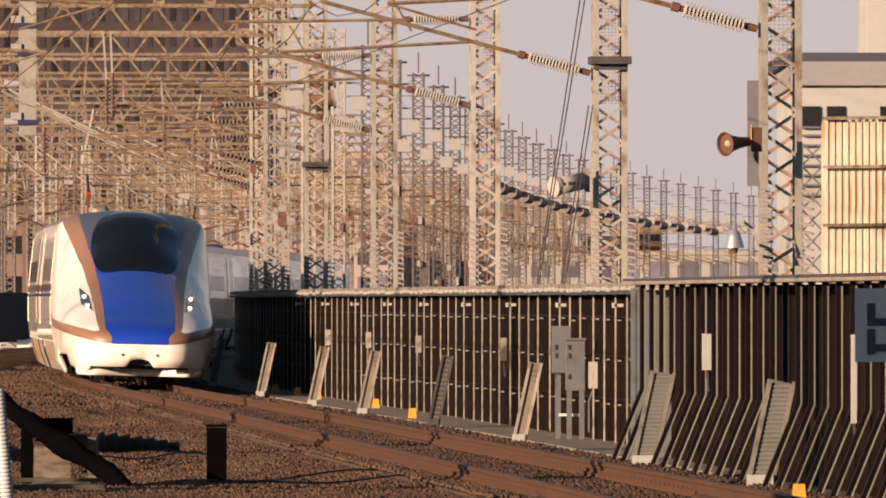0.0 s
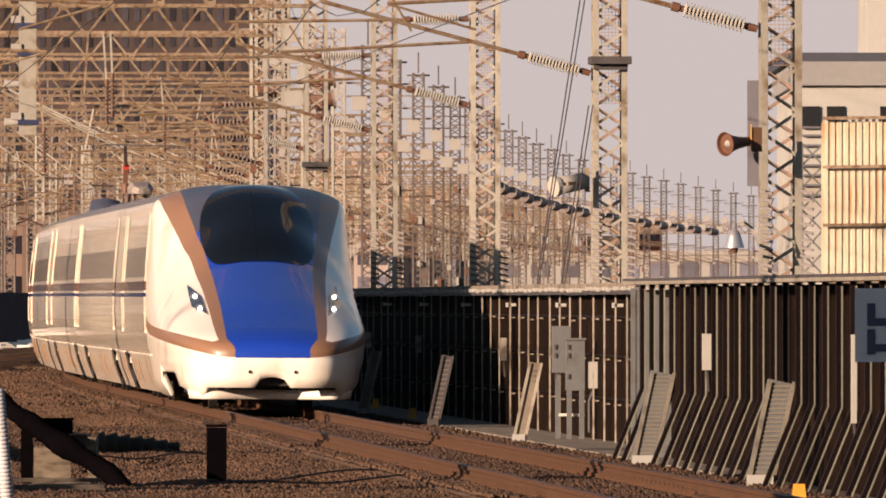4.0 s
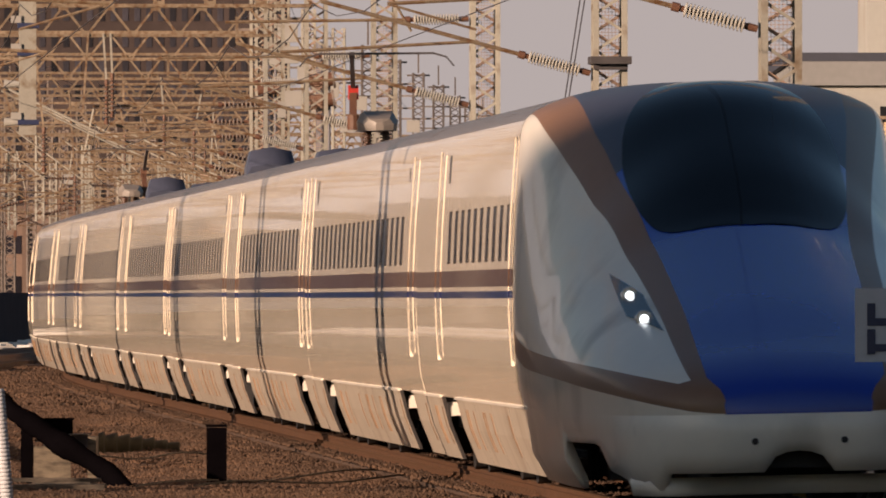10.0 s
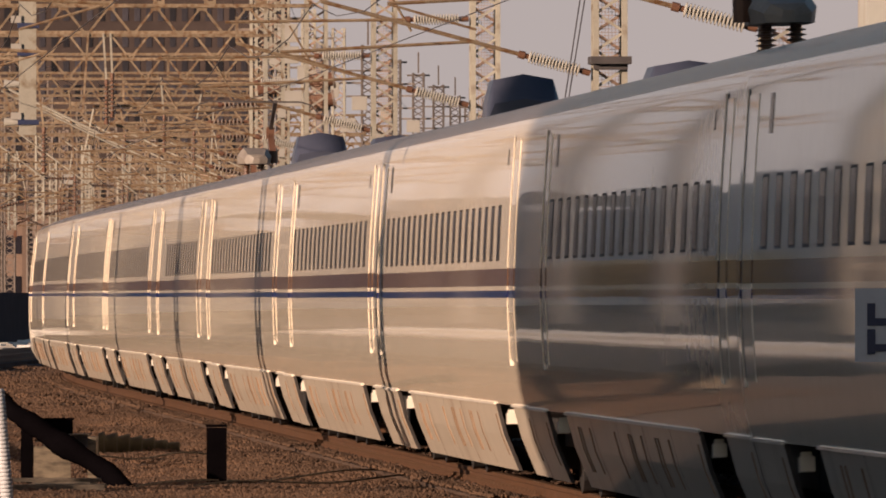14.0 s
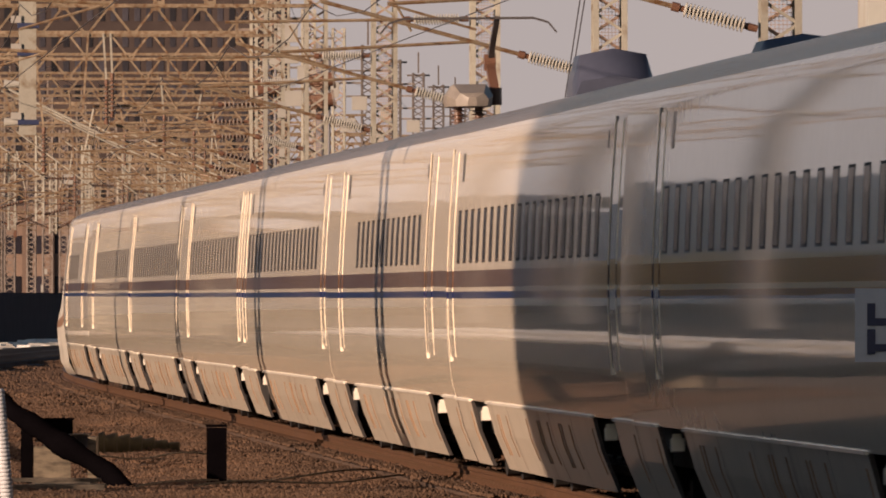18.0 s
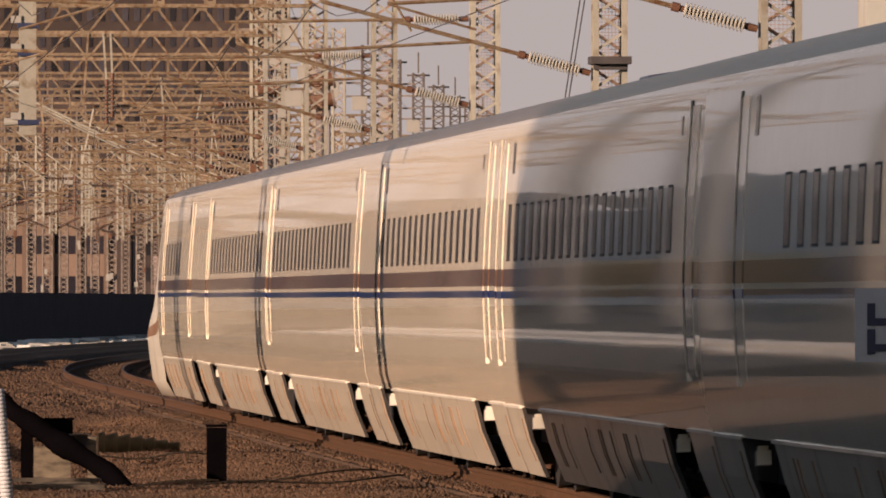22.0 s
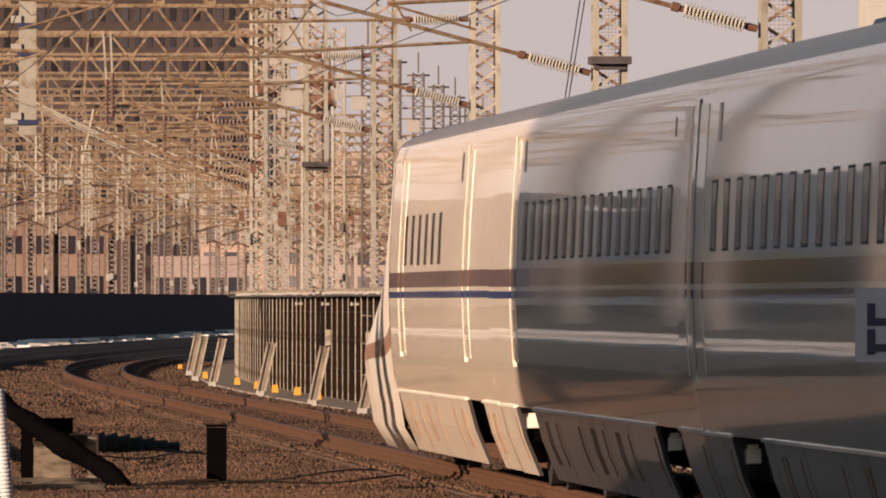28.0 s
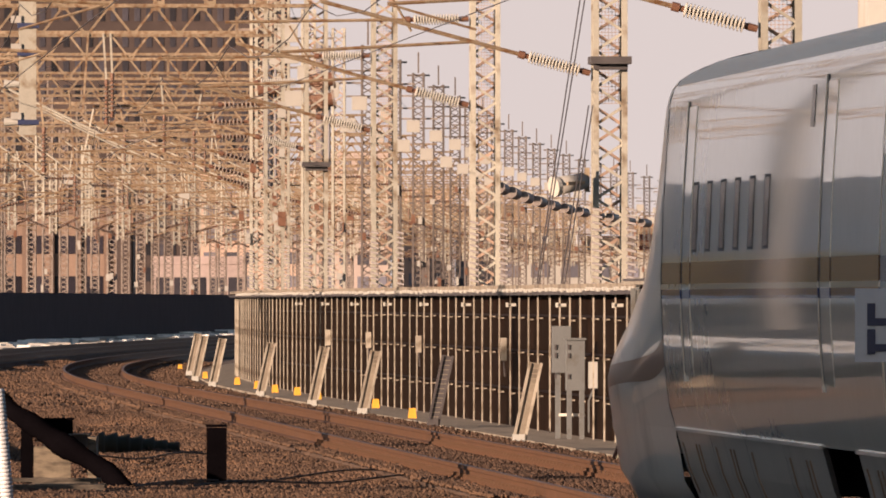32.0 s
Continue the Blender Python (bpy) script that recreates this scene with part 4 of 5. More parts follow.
def drop_column(t):
    """A solid post hung from the beam between the tracks, with its fittings."""
    k = Build().bar((-2.65, 0, 5.0), (-2.65, 0, 8.3), 0.30, 0.30).bar((-2.50, -0.14, 5.0), (-2.50, -0.14, 8.3), 0.07, 0.05)
    d = part("drop_column", k, [CREAM], t, "solid cream post hung between the tracks")
    for z in (5.25, 6.6, 7.15):
        part("clamp_band", Build().box((-2.62, -0.02, z), (0.42, 0.38, 0.10)), [SIGNBLUE], d, "dark blue clamp")
        part("bracket", Build().box((-2.86, -0.1, z + 0.12), (0.2, 0.2, 0.14)), [WHITEWALL], d)
    for z in (5.25, 6.0):
        part("fitting", Build().tube((-3.1, -0.1, z), (-2.8, -0.1, z), 0.09, 0.06, 10), [PORCELAIN], d)


PORTALS = [98, 130, 162, 193.5, 225, 258.5, 290, 322.5] + [322.5 + 31.5 * i for i in range(1, 31)]


def portal(s):
    """A lattice portal over both tracks: masts, truss, drop posts, brackets."""
    t = thing("catenary_portal", "cream steel lattice portal carrying rusty truss beam and overhead line brackets", "catenary portal", "portals along the railway", at=line_pose(s))
    far = s > 480
    left = -8.9 if s < 400 else -15.4
    for u in (4.38, left):
        if u < 0 and s < 330:
            part("mast", LEFTPOST if s < 225 else SLIMPOST, None, t, "grey mast of two tubes with lacing", at=Matrix.Translation((u - 4.4, 0, -0.3)))
            continue
        m = part("mast", HAZEGREYMAST if far and u > 0 else FARMAST if far else MAST, None, t, at=Matrix.Translation((u, 0, -0.3)))
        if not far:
            tagged(part("rear_lacing", REAR, None, m, "browner lacing of the rear and right faces"), kind="stuff")
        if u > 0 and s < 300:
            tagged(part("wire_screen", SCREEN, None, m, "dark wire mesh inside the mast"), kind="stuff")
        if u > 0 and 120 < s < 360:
            for i in range(16):
                for x in (-0.25, 0.25):
                    part("climb_peg", PEG, None, m, at=Matrix.Translation((x, -0.28, 1.9 + i * 0.10)))
    part("beam", NEARTRUSS if s < 270 else TRUSS, None, t, "rust-stained truss beam", at=Matrix.Translation((4.3 - (14.2 if s < 270 else 26.0), 0, 8.25)))
    if s > 330:
        part("mast", FARMAST, None, t, at=Matrix.Translation((-21.5, 0, -0.3)))
    if s == 258.5:
        drop_column(t)
    elif s > 400:
        part("drop_post", DROP, None, t, at=Matrix.Translation((-13.4, 0, 4.85)))
        cantilever(t, -13.2, 2.0, 5.1, 6.1, 1, s > 300)
        cantilever(t, -13.6, 2.6, 5.1, 6.1, -1, s > 300)
    cantilever(t, 4.08, 3.95, 5.1, 6.15, -1, s > 300)
    if s < 400:
        cantilever(t, -8.7, 4.2, 5.1, 6.1, 1, s > 300)
    else:
        part("drop_post", DROP, None, t, at=Matrix.Translation((-8.4, 0, 4.85)))
        cantilever(t, -8.2, 3.7, 5.1, 6.1, 1, s > 300)
    if s in (193.5, 290):
        collar = Build().box((4.38, -0.1, 5.28 if s < 200 else 4.75), (0.60, 0.75, 0.11)).box((4.38, -0.3, 5.19 if s < 200 else 4.66), (0.5, 0.1, 0.1))
        part("collar", collar, [DARKSTEEL], t, "dark steel collar")
    if s > 345:
        box = part("equipment_box", BOARD, None, t, "pale equipment box", at=Matrix.Translation((4.75, -0.5, 8.15)))
        part("equipment_box", BOARD, None, t, "pale equipment box", at=Matrix.Translation((5.15, -0.2, 8.95)))
        if 700 < s < 1150:
            part("duct", DUCT, None, box, "dark brown duct behind the box")
    # hangers, white insulators and small boxes under the beam
    if s > 300:
        rnd = random.Random(int(s))
        for i in range(7):
            x, z = rnd.uniform(-20, 3.2), rnd.uniform(5.4, 7.4)
            rod = part("hanger", Build().bar((x, -0.3, z), (x + rnd.uniform(-0.5, 0.5), -0.3, 8.3), 0.05), [RUSTPIPE if i % 2 else CREAM], t, "thin hanger rod")
            if i % 3 == 0:
                part("insulator", INSULFAR, None, rod, at=Matrix.Translation((x, -0.3, z)) @ Matrix.Rotation(math.pi / 2, 4, "Y"))
            elif i % 3 == 1 and s > 500:
                part("junction_box", Build().box((x, -0.35, z), (rnd.uniform(0.2, 0.45), 0.25, rnd.uniform(0.2, 0.5))), [WHITEWALL if rnd.random() < 0.6 else BROWNPOT], rod)
        for u in (4.38, left):
            for i in range(3):
                part("mast_box", Build().box((u + rnd.uniform(-0.3, 0.3), -0.35, rnd.uniform(2.2, 7.5)), (rnd.uniform(0.12, 0.22), 0.2, rnd.uniform(0.15, 0.4))), [WHITEWALL if i else BROWNPOT], t, "small box strapped to the mast")
    # slanting stays between beam and brackets
    if s > 330 and s < 1000:
        for x0, z0, x1, z1 in ((-12.5, 7.9, -8.9, 5.7), (-7.4, 7.95, -4.6, 5.9), (-3.3, 7.9, 0.2, 6.2), (-19.5, 7.9, -16.2, 5.9)):
            part("stay_rod", Build().tube((x0, -0.2, z0), (x1, -0.2, z1), 0.035, 0.03, 6), [RUSTPIPE if x0 < -8 else CREAM], t, "slanting stay rod")
    # feeder brackets near the top of the masts
    for u in (4.38, left):
        for z in (10.7, 9.7):
            part("feeder_arm", ARM, None, t, at=Matrix.Translation((u, 0, z)))


for s in PORTALS:
    portal(s)


def hanging_post(x, y, low, drums):
    t = thing("hanging_post", "slate grey steel post hung from the portal beam with dark drums", "post", "slate posts under the beams", at=Matrix.Translation((x, y, 0)))
    part("post", Build().tube((0, 0, low), (0, 0, 8.1), 0.13, 0.13, 12), [SLATE], t)
    part("side_conduit", Build().tube((0.2, -0.05, low + 0.1), (0.2, -0.05, 8.0), 0.035, sides=8), [SLATE], t)
    for z in drums:
        d = part("drum", Build().tube((-0.28, -0.2, z), (0.28, -0.2, z + 0.08), 0.19, 0.17, 14), [BROWNPOT], t, "dark round drum")
        part("flange", Build().tube((0.28, -0.2, z + 0.08), (0.34, -0.2, z + 0.09), 0.23, 0.23, 14), [HAZEMAST], d)
    for z in (low + 0.15, low + 1.2):
        part("clamp", Build().box((0, -0.02, z), (0.40, 0.34, 0.08)), [HAZEMAST], t)


hanging_post(-4.70, 353.0, 4.82, (7.4,))
hanging_post(-2.99, 322.0, 5.05, (7.1, 6.6))


def wires():
    def one(name, u, w, sag, r, label, s0=0):
        b = Build()
        stops = [p for p in PORTALS if p >= s0]
        for a, c in zip(stops[:-1], stops[1:]):
            n = 4
            for i in range(n):
                q0, q1 = i / n, (i + 1) / n
                p0 = at(a + (c - a) * q0, u, w - sag * 4 * q0 * (1 - q0))
                p1 = at(a + (c - a) * q1, u, w - sag * 4 * q1 * (1 - q1))
                b.bar(p0, p1, r)
        solid(name, b, [DARKSTEEL], label, "wire")
    for u in (0.0, -4.3):
        one("contact_wire", u, 5.06, 0.0, 0.010, "thin copper contact wire over the track")
        one("messenger_wire", u, 6.1, 0.45, 0.011, "sagging messenger wire over the track")
    for u in (3.4, 5.1, -8.0, -9.7):
        one("feeder_wire", u, 10.9, 0.5, 0.012, "dark feeder wire strung between mast tops")


wires()

# ---- surroundings ----
def parapet():
    b = Build()
    ribbon(b, 520, 1250, 8, [(-14.3, -0.3), (-14.0, -0.3), (-14.0, 2.12), (-14.3, 2.12)], False)
    solid("parapet_wall", b, [WALLDARK], "dark noise barrier on the far side of the tracks", "wall", kind="structure")
    # low slab and walls out of view, added to shape the cars' reflections
    asphalt = mat("reflected_asphalt", (0.036, 0.034, 0.037), 0.9, vary=0.3, scale=0.6, fine=8, spec=0.1)
    b = Build()
    ribbon(b, 60, 519, 6, [(-22.0, -0.3), (-11.5, -0.3), (-11.5, 0.06), (-22.0, 0.06)], False)
    solid("far_platform", b, [asphalt], "unseen low dark slab added for its reflection in the cars", "platform", kind="structure")
    b = Build()
    ribbon(b, 60, 519, 6, [(-22.4, -0.3), (-22.05, -0.3), (-22.05, 1.35), (-22.4, 1.35)], False)
    k = Build()
    ribbon(k, 60, 519, 6, [(-22.05, 0.0), (-21.9, 0.0), (-21.9, 0.72), (-22.05, 0.72)], False)
    solid("wall_plinth", k, [asphalt], "unseen dark strip along the wall foot, added for its reflection", "plinth", kind="structure")
    solid("platform_wall", b, [WHITECOVER], "unseen pale wall added for its reflection in the cars", "wall", kind="structure")
    # long unseen hall for the reflection, its roof stepping up and down
    b = Build()
    rnd = random.Random(9)
    q = 60.0
    while q < 1000:
        ln, h = 24 + 40 * rnd.random(), 8.0 + 2.8 * rnd.random()
        ribbon(b, q, min(q + ln, 1000), 10, [(-64.0, -0.3), (-49.0, -0.3), (-49.0, h), (-64.0, h)], False)
        q += ln
    solid("station_hall", b, [mat("hall_grey", (0.56, 0.56, 0.60), 0.8, vary=0.4, scale=0.12, fine=1.5, dirt=(0.22, 0.19, 0.18), dirt_amount=0.5)], "unseen long plain hall added for its reflection in the cars", "building", kind="structure")
    # ochre blocks out of view put a warm patch into the reflection
    for u0, u1, s0, h in ((-48.8, -42.6, 478, 5.2), (-42.3, -39.6, 480, 4.9), (-38.6, -36.4, 482, 4.6)):
        k = Build().bar((u0, 0, (h - 0.3) / 2), (u1, 0, (h - 0.3) / 2), 8, h + 0.3)
        solid("platform_hut", k, [mat("block_ochre", (0.84, 0.49, 0.18), 0.85, vary=0.3, scale=0.5, fine=5)], "unseen ochre block added for a warm patch in the reflection", "building", at=line_pose(s0))
    # pale and dark strips out of view, for bands mirrored in the cars
    for name, label, u0, u1, top, m in (("service_path", "unseen white strip added as a light band in the reflection", -11.2, -10.4, 0.04, WHITECOVER), ("cable_trough", "unseen narrow white strip added as a light reflected line", -9.6, -9.1, 0.05, WHITECOVER), ("gravel_strip", "unseen dark strip added as a dark band in the reflection", -8.7, -5.5, 0.02, asphalt)):
        b = Build()
        ribbon(b, 152, 330, 6, [(u0, -0.5), (u1, -0.5), (u1, top), (u0, top)], False)
        solid(name, b, [m], label, "path", kind="structure")
    rnd = random.Random(4)
    for u, q, end in ((-7.5, 380.0, 860), (-10.6, 430.0, 900)):
        t = thing("trough_cover_row", "row of broken white cable trough covers beside the second track", "trough", "white trough covers", at=line_pose(q, u))
        inv = t.matrix_basis.inverted()
        while q < end:
            ln, h = 0.8 + 3.2 * rnd.random(), 0.03 + 0.13 * rnd.random() ** 1.5
            k = Build().bar((-0.4 * rnd.random() - 0.1, 0, h / 2 - 0.15), (0.55, 0, h / 2 - 0.15), ln, h + 0.3)
            part("cover", k, [WHITEWALL if rnd.random() < 0.5 else WHITECOVER], t, at=inv @ line_pose(q, u) @ Matrix.Rotation(rnd.uniform(-0.1, 0.1), 4, "Z"))
            q += ln + 0.4 + 5 * rnd.random() ** 2


parapet()


def building(name, label, x0, x1, y0, y1, h, wall, rows, bays, glass=DARKGLASS, base=-0.3, parapet_h=0.5, win=(0.62, 0.5)):
    t = thing(name, label, "building")
    b = Build()
    b.bar((x0, (y0 + y1) / 2, (h + base) / 2), (x1, (y0 + y1) / 2, (h + base) / 2), y1 - y0, h - base)
    part("wall", b, [wall], t)
    r = Build()
    r.bar((x0 - 0.2, (y0 + y1) / 2, h + parapet_h / 2), (x1 + 0.2, (y0 + y1) / 2, h + parapet_h / 2), y1 - y0 + 0.4, parapet_h)
    part("roof", r, [wall], t)
    bw, fh = (x1 - x0) / bays, (h - base) / rows
    w = Build()
    w.box((0, 0, 0), (bw * win[0], 0.12, fh * win[1]))
    me = w.mesh("window", [glass])
    for i in range(rows):
        for j in range(bays):
            part("window", me, None, t, at=Matrix.Translation((x0 + bw * (j + 0.5), y0 - 0.03, base + fh * (i + 0.55))))
    return t


FACADEBROWN = mat("facade_brown", (0.06, 0.045, 0.042), 0.7, vary=0.4, scale=0.05, fine=0.5, spec=0.1)
OFFICEGLASS = mat("office_glass", (0.033, 0.030, 0.037), 0.3, vary=0.2, scale=0.2, fine=2, bump=0, per_object=0.7, spec=0.3)
BANDGLASS = mat("band_glass", (0.022, 0.019, 0.026), 0.3, vary=0.3, scale=0.3, fine=2, bump=0, per_object=0.4, spec=0.2)
# window colour lightened to carry the haze of distance
HAZEGLASS = mat("haze_pale_glass", (0.12, 0.115, 0.14), 0.4, vary=0.2, scale=0.2, fine=2, bump=0, per_object=0.6, spec=0.3)
ROSETILE = mat("tile_rose", (0.19, 0.128, 0.098), 0.85, vary=0.2, scale=0.15, fine=2)


def station_building():
    t = thing("station_building", "pink-brown tiled building with two dark bands of windows", "building")
    x0, x1, y0 = -62.0, -33.0, 1400.0
    part("wall", Build().bar((x0, y0 + 10, 5.4), (x1, y0 + 10, 5.4), 20, 11.4), [ROSETILE], t)
    part("roof", Build().bar((x0, y0 + 10, 11.5), (x1, y0 + 10, 11.5), 20.6, 0.8), [BUILDPINK], t)
    bay = 2.9
    pane = Build().box((0, 0, 0), (2.25, 0.2, 1.9)).mesh("window", [BANDGLASS])
    pier = Build().bar((0, 0, 0), (0, 0, 11.0), 0.5, 0.5).mesh("pier", [BUILDPINK])
    for k in range(10):
        for z in (3.45, 7.75):
            part("window", pane, None, t, at=Matrix.Translation((x0 + bay * (k + 0.5), y0 - 0.05, z)))
        part("pier", pier, None, t, at=Matrix.Translation((x0 + bay * k, y0 - 0.3, 0)))
    part("stair_tower", Build().bar((x1 - 1.9, y0 - 1, 5.0), (x1 - 0.2, y0 - 1, 5.0), 2.0, 10.0), [FACADEBROWN], t, "dark brown stair tower at the corner")


station_building()
building("office_block", "tall brown office block with rows of dull windows", -98, -24, 2000, 2040, 75, FACADEBROWN, 19, 41, glass=OFFICEGLASS, win=(0.5, 0.55))
building("depot_shed", "low rose depot shed with a white roof edge and dull windows", -32.6, -22.4, 1480, 1500, 5.9, mat("shed_grey", (0.30, 0.235, 0.22), 0.85, vary=0.25, scale=0.2, fine=2), 1, 5, glass=OFFICEGLASS, parapet_h=0.9, win=(0.75, 0.42))
BUILDROSE = mat("render_rose", (0.42, 0.30, 0.24), 0.9, vary=0.12, scale=0.1, fine=2)
BUILDGREY = mat("render_grey", (0.36, 0.29, 0.26), 0.9, vary=0.12, scale=0.1, fine=2)
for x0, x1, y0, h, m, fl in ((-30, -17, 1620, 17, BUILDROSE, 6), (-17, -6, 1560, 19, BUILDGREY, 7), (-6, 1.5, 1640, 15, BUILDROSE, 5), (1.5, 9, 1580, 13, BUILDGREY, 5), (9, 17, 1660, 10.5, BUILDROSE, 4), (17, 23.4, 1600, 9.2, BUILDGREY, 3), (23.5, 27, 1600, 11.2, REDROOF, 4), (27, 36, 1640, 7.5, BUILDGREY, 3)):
    building("town_building", "weathered town building with rows of windows paled for haze", x0, x1 - 0.3, y0, y0 + 15, h, m, fl, 5, glass=HAZEGLASS)
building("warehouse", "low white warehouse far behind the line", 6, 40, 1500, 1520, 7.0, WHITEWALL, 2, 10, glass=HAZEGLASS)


# ---- sky near the horizon ----
def sky_backdrop():
    b = Build()
    arc = [radians(-80 + 5 * i) for i in range(33)]
    b.grid([[(4600 * math.sin(a), 4600 * math.cos(a), z) for a in arc] for z in (-40, 460)])
    m = glow("haze_sky", (0.60, 0.515, 0.50), 0.56)
    m.node_tree.nodes["Principled BSDF"].inputs["Base Color"].default_value = (0, 0, 0, 1)
    m.node_tree.nodes["Principled BSDF"].inputs["Specular IOR Level"].default_value = 0
    solid("sky_backdrop", b, [m], "pale hazy winter sky near the horizon", "sky", kind="structure")


sky_backdrop()


# ---- stones of the ballast ----
def stones(name, count, y0, y1, left, right, size, seed, material, label):
    """Loose stones strewn beside and between the rails."""
    r = np.random.RandomState(seed)
    y = y0 + (y1 - y0) * r.rand(count) ** 1.35
    cx = np.interp(y, _y, _x)
    u = left(y) + (right(y) - left(y)) * r.rand(count)
    keep = (np.abs(np.abs(u) - 0.7525) > 0.11)
    y, u, cx = y[keep], u[keep], cx[keep]
    n = len(y)
    lift = np.array([ballast_height(p, q) + 0.025 for p, q in zip(cx + u, y)])
    c = np.stack([cx + u, y, np.where(np.abs(u) < 1.2, -0.175, lift) + 0.02 * r.rand(n)], 1)
    axes = np.array([[1, 0, 0], [-1, 0, 0], [0, 1, 0], [0, -1, 0], [0, 0, 1], [0, 0, -1]], float)
    dirs = axes[None] * (size * (0.45 + 0.9 * r.rand(n, 6, 1))) + (r.rand(n, 6, 3) - 0.5) * size * 0.7
    a = r.rand(n) * 6.283
    ca, sa = np.cos(a)[:, None], np.sin(a)[:, None]
    dx = dirs[:, :, 0] * ca - dirs[:, :, 1] * sa
    dy = dirs[:, :, 0] * sa + dirs[:, :, 1] * ca
    v = np.stack([dx, dy, dirs[:, :, 2] * 0.85], 2) + c[:, None, :]
    tri = np.array([[0, 2, 4], [2, 1, 4], [1, 3, 4], [3, 0, 4], [2, 0, 5], [1, 2, 5], [3, 1, 5], [0, 3, 5]])
    f = (tri[None] + 6 * np.arange(n)[:, None, None]).reshape(-1)
    me = bpy.data.meshes.new(name)
    me.vertices.add(n * 6)
    me.vertices.foreach_set("co", v.reshape(-1))
    me.loops.add(n * 24)
    me.loops.foreach_set("vertex_index", f)
    me.polygons.add(n * 8)
    me.polygons.foreach_set("loop_start", np.arange(n * 8) * 3)
    me.materials.append(material)
    me.update(calc_edges=True)
    tagged(new(name, me), label, "ballast", kind="stuff")


STONE = mat("stone", (0.092, 0.050, 0.028), 0.9, vary=0.45, scale=0.5, fine=6, bump=0)
DARKSTONE = mat("oiled_stone", (0.066, 0.035, 0.020), 0.9, vary=0.5, scale=0.5, fine=6, bump=0)
stones("ballast_stones", 90000, 128, 240, lambda y: -0.036 * y - np.interp(y, _y, _x), lambda y: -1.0 + 0 * y, 0.028, 5, STONE, "golden brown crushed stone ballast heaped beside the track")
stones("track_stones", 36000, 118, 240, lambda y: -1.0 + 0 * y, lambda y: 2.6 + 0 * y, 0.030, 7, DARKSTONE, "dark oil-stained crushed stone between the rails")
stones("far_ballast_stones", 26000, 235, 420, lambda y: -0.036 * y - np.interp(y, _y, _x), lambda y: 2.4 + 0 * y, 0.05, 6, STONE, "brown crushed stone ballast along the distant rails")


# ---- small things beside the line ----
def cabinets():
    t = thing("relay_cabinet", "grey steel relay cabinets on legs in front of the fence", "cabinet", at=line_pose(188.0, 3.25, -0.24))
    def box(x0, x1, y, z0, z1, d, m=GREYBOX):
        b = Build().box(((x0 + x1) / 2, y, (z0 + z1) / 2), (x1 - x0, d, z1 - z0))
        return part("cabinet_box", b, [m], t)
    a = box(-0.02, 0.24, 0.6, 0.95, 1.62, 0.3)
    c = box(0.14, 0.40, 0.0, 0.70, 1.42, 0.3)
    for ob, x, y in ((c, 0.17, -0.16), (a, 0.02, 0.44)):
        for z in (0.9, 1.2, 1.32):
            part("hinge", Build().box((x, y, z), (0.03, 0.02, 0.07)), [DARKSTEEL], ob)
    part("lid", Build().box((0.27, 0.0, 1.435), (0.30, 0.36, 0.03)), [GREYBOX], c)
    for x, y in ((0.18, -0.1), (0.36, -0.1), (0.06, 0.6)):
        part("leg", Build().bar((x, y, 0), (x, y, 0.95 if y > 0.3 else 0.70), 0.07), [GREYBOX], t)
    part("conduit", Build().bar((0.46, -0.1, 0.1), (0.46, -0.1, 0.55), 0.025).bar((0.46, -0.1, 0.55), (0.54, -0.1, 0.75), 0.025), [GREYBOX], t)
    part("junction_box", Build().box((0.52, -0.05, 0.92), (0.13, 0.16, 0.38)), [BUILDCREAM], t, "cream ribbed junction box")
    part("cross_brace", Build().bar((0.06, 0.2, 0.35), (0.40, -0.1, 0.35), 0.04), [PORCELAIN], t)


cabinets()


def fence_fittings():
    for s, u, w, a, c, m, lab in ((152.0, 2.72, 1.15, 0.10, 0.42, BUILDCREAM, "cream cover plate fixed to a fence post"), (133.0, 2.78, 0.95, 0.05, 0.9, BUILDCREAM, "narrow cream conduit cover on the fence"), (207.0, 3.62, 0.98, 0.09, 0.36, POST, "small pale junction box on the fence"), (232.0, 3.62, 0.98, 0.10, 0.30, POST, "small pale junction box on the fence"), (249.5, 3.62, 1.0, 0.10, 0.30, POST, "small pale junction box on the fence"), (266.0, 3.62, 1.0, 0.10, 0.32, POST, "small pale junction box on the fence"), (171.5, 3.66, 0.85, 0.10, 2.15, BUILDCREAM, "wide pale steel upright of the fence")):
        t = thing("fence_box", lab, "box", "boxes on the fence", at=line_pose(s, u, w))
        part("cover", Build().box((0, 0, 0), (a, 0.12, c)), [m], t)
        part("cable", Build().bar((0.02, 0, -c / 2 - 0.25), (0, 0, -c / 2), 0.025), [DARKSTEEL], t)
    b = Build().box((0, 0, 0), (0.12, 0.03, 2.1))
    solid("rust_plate", b, [RUST], "rust-red steel plate beside the fence upright", "plate", at=line_pose(172.4, 3.7, 0.85))


fence_fittings()


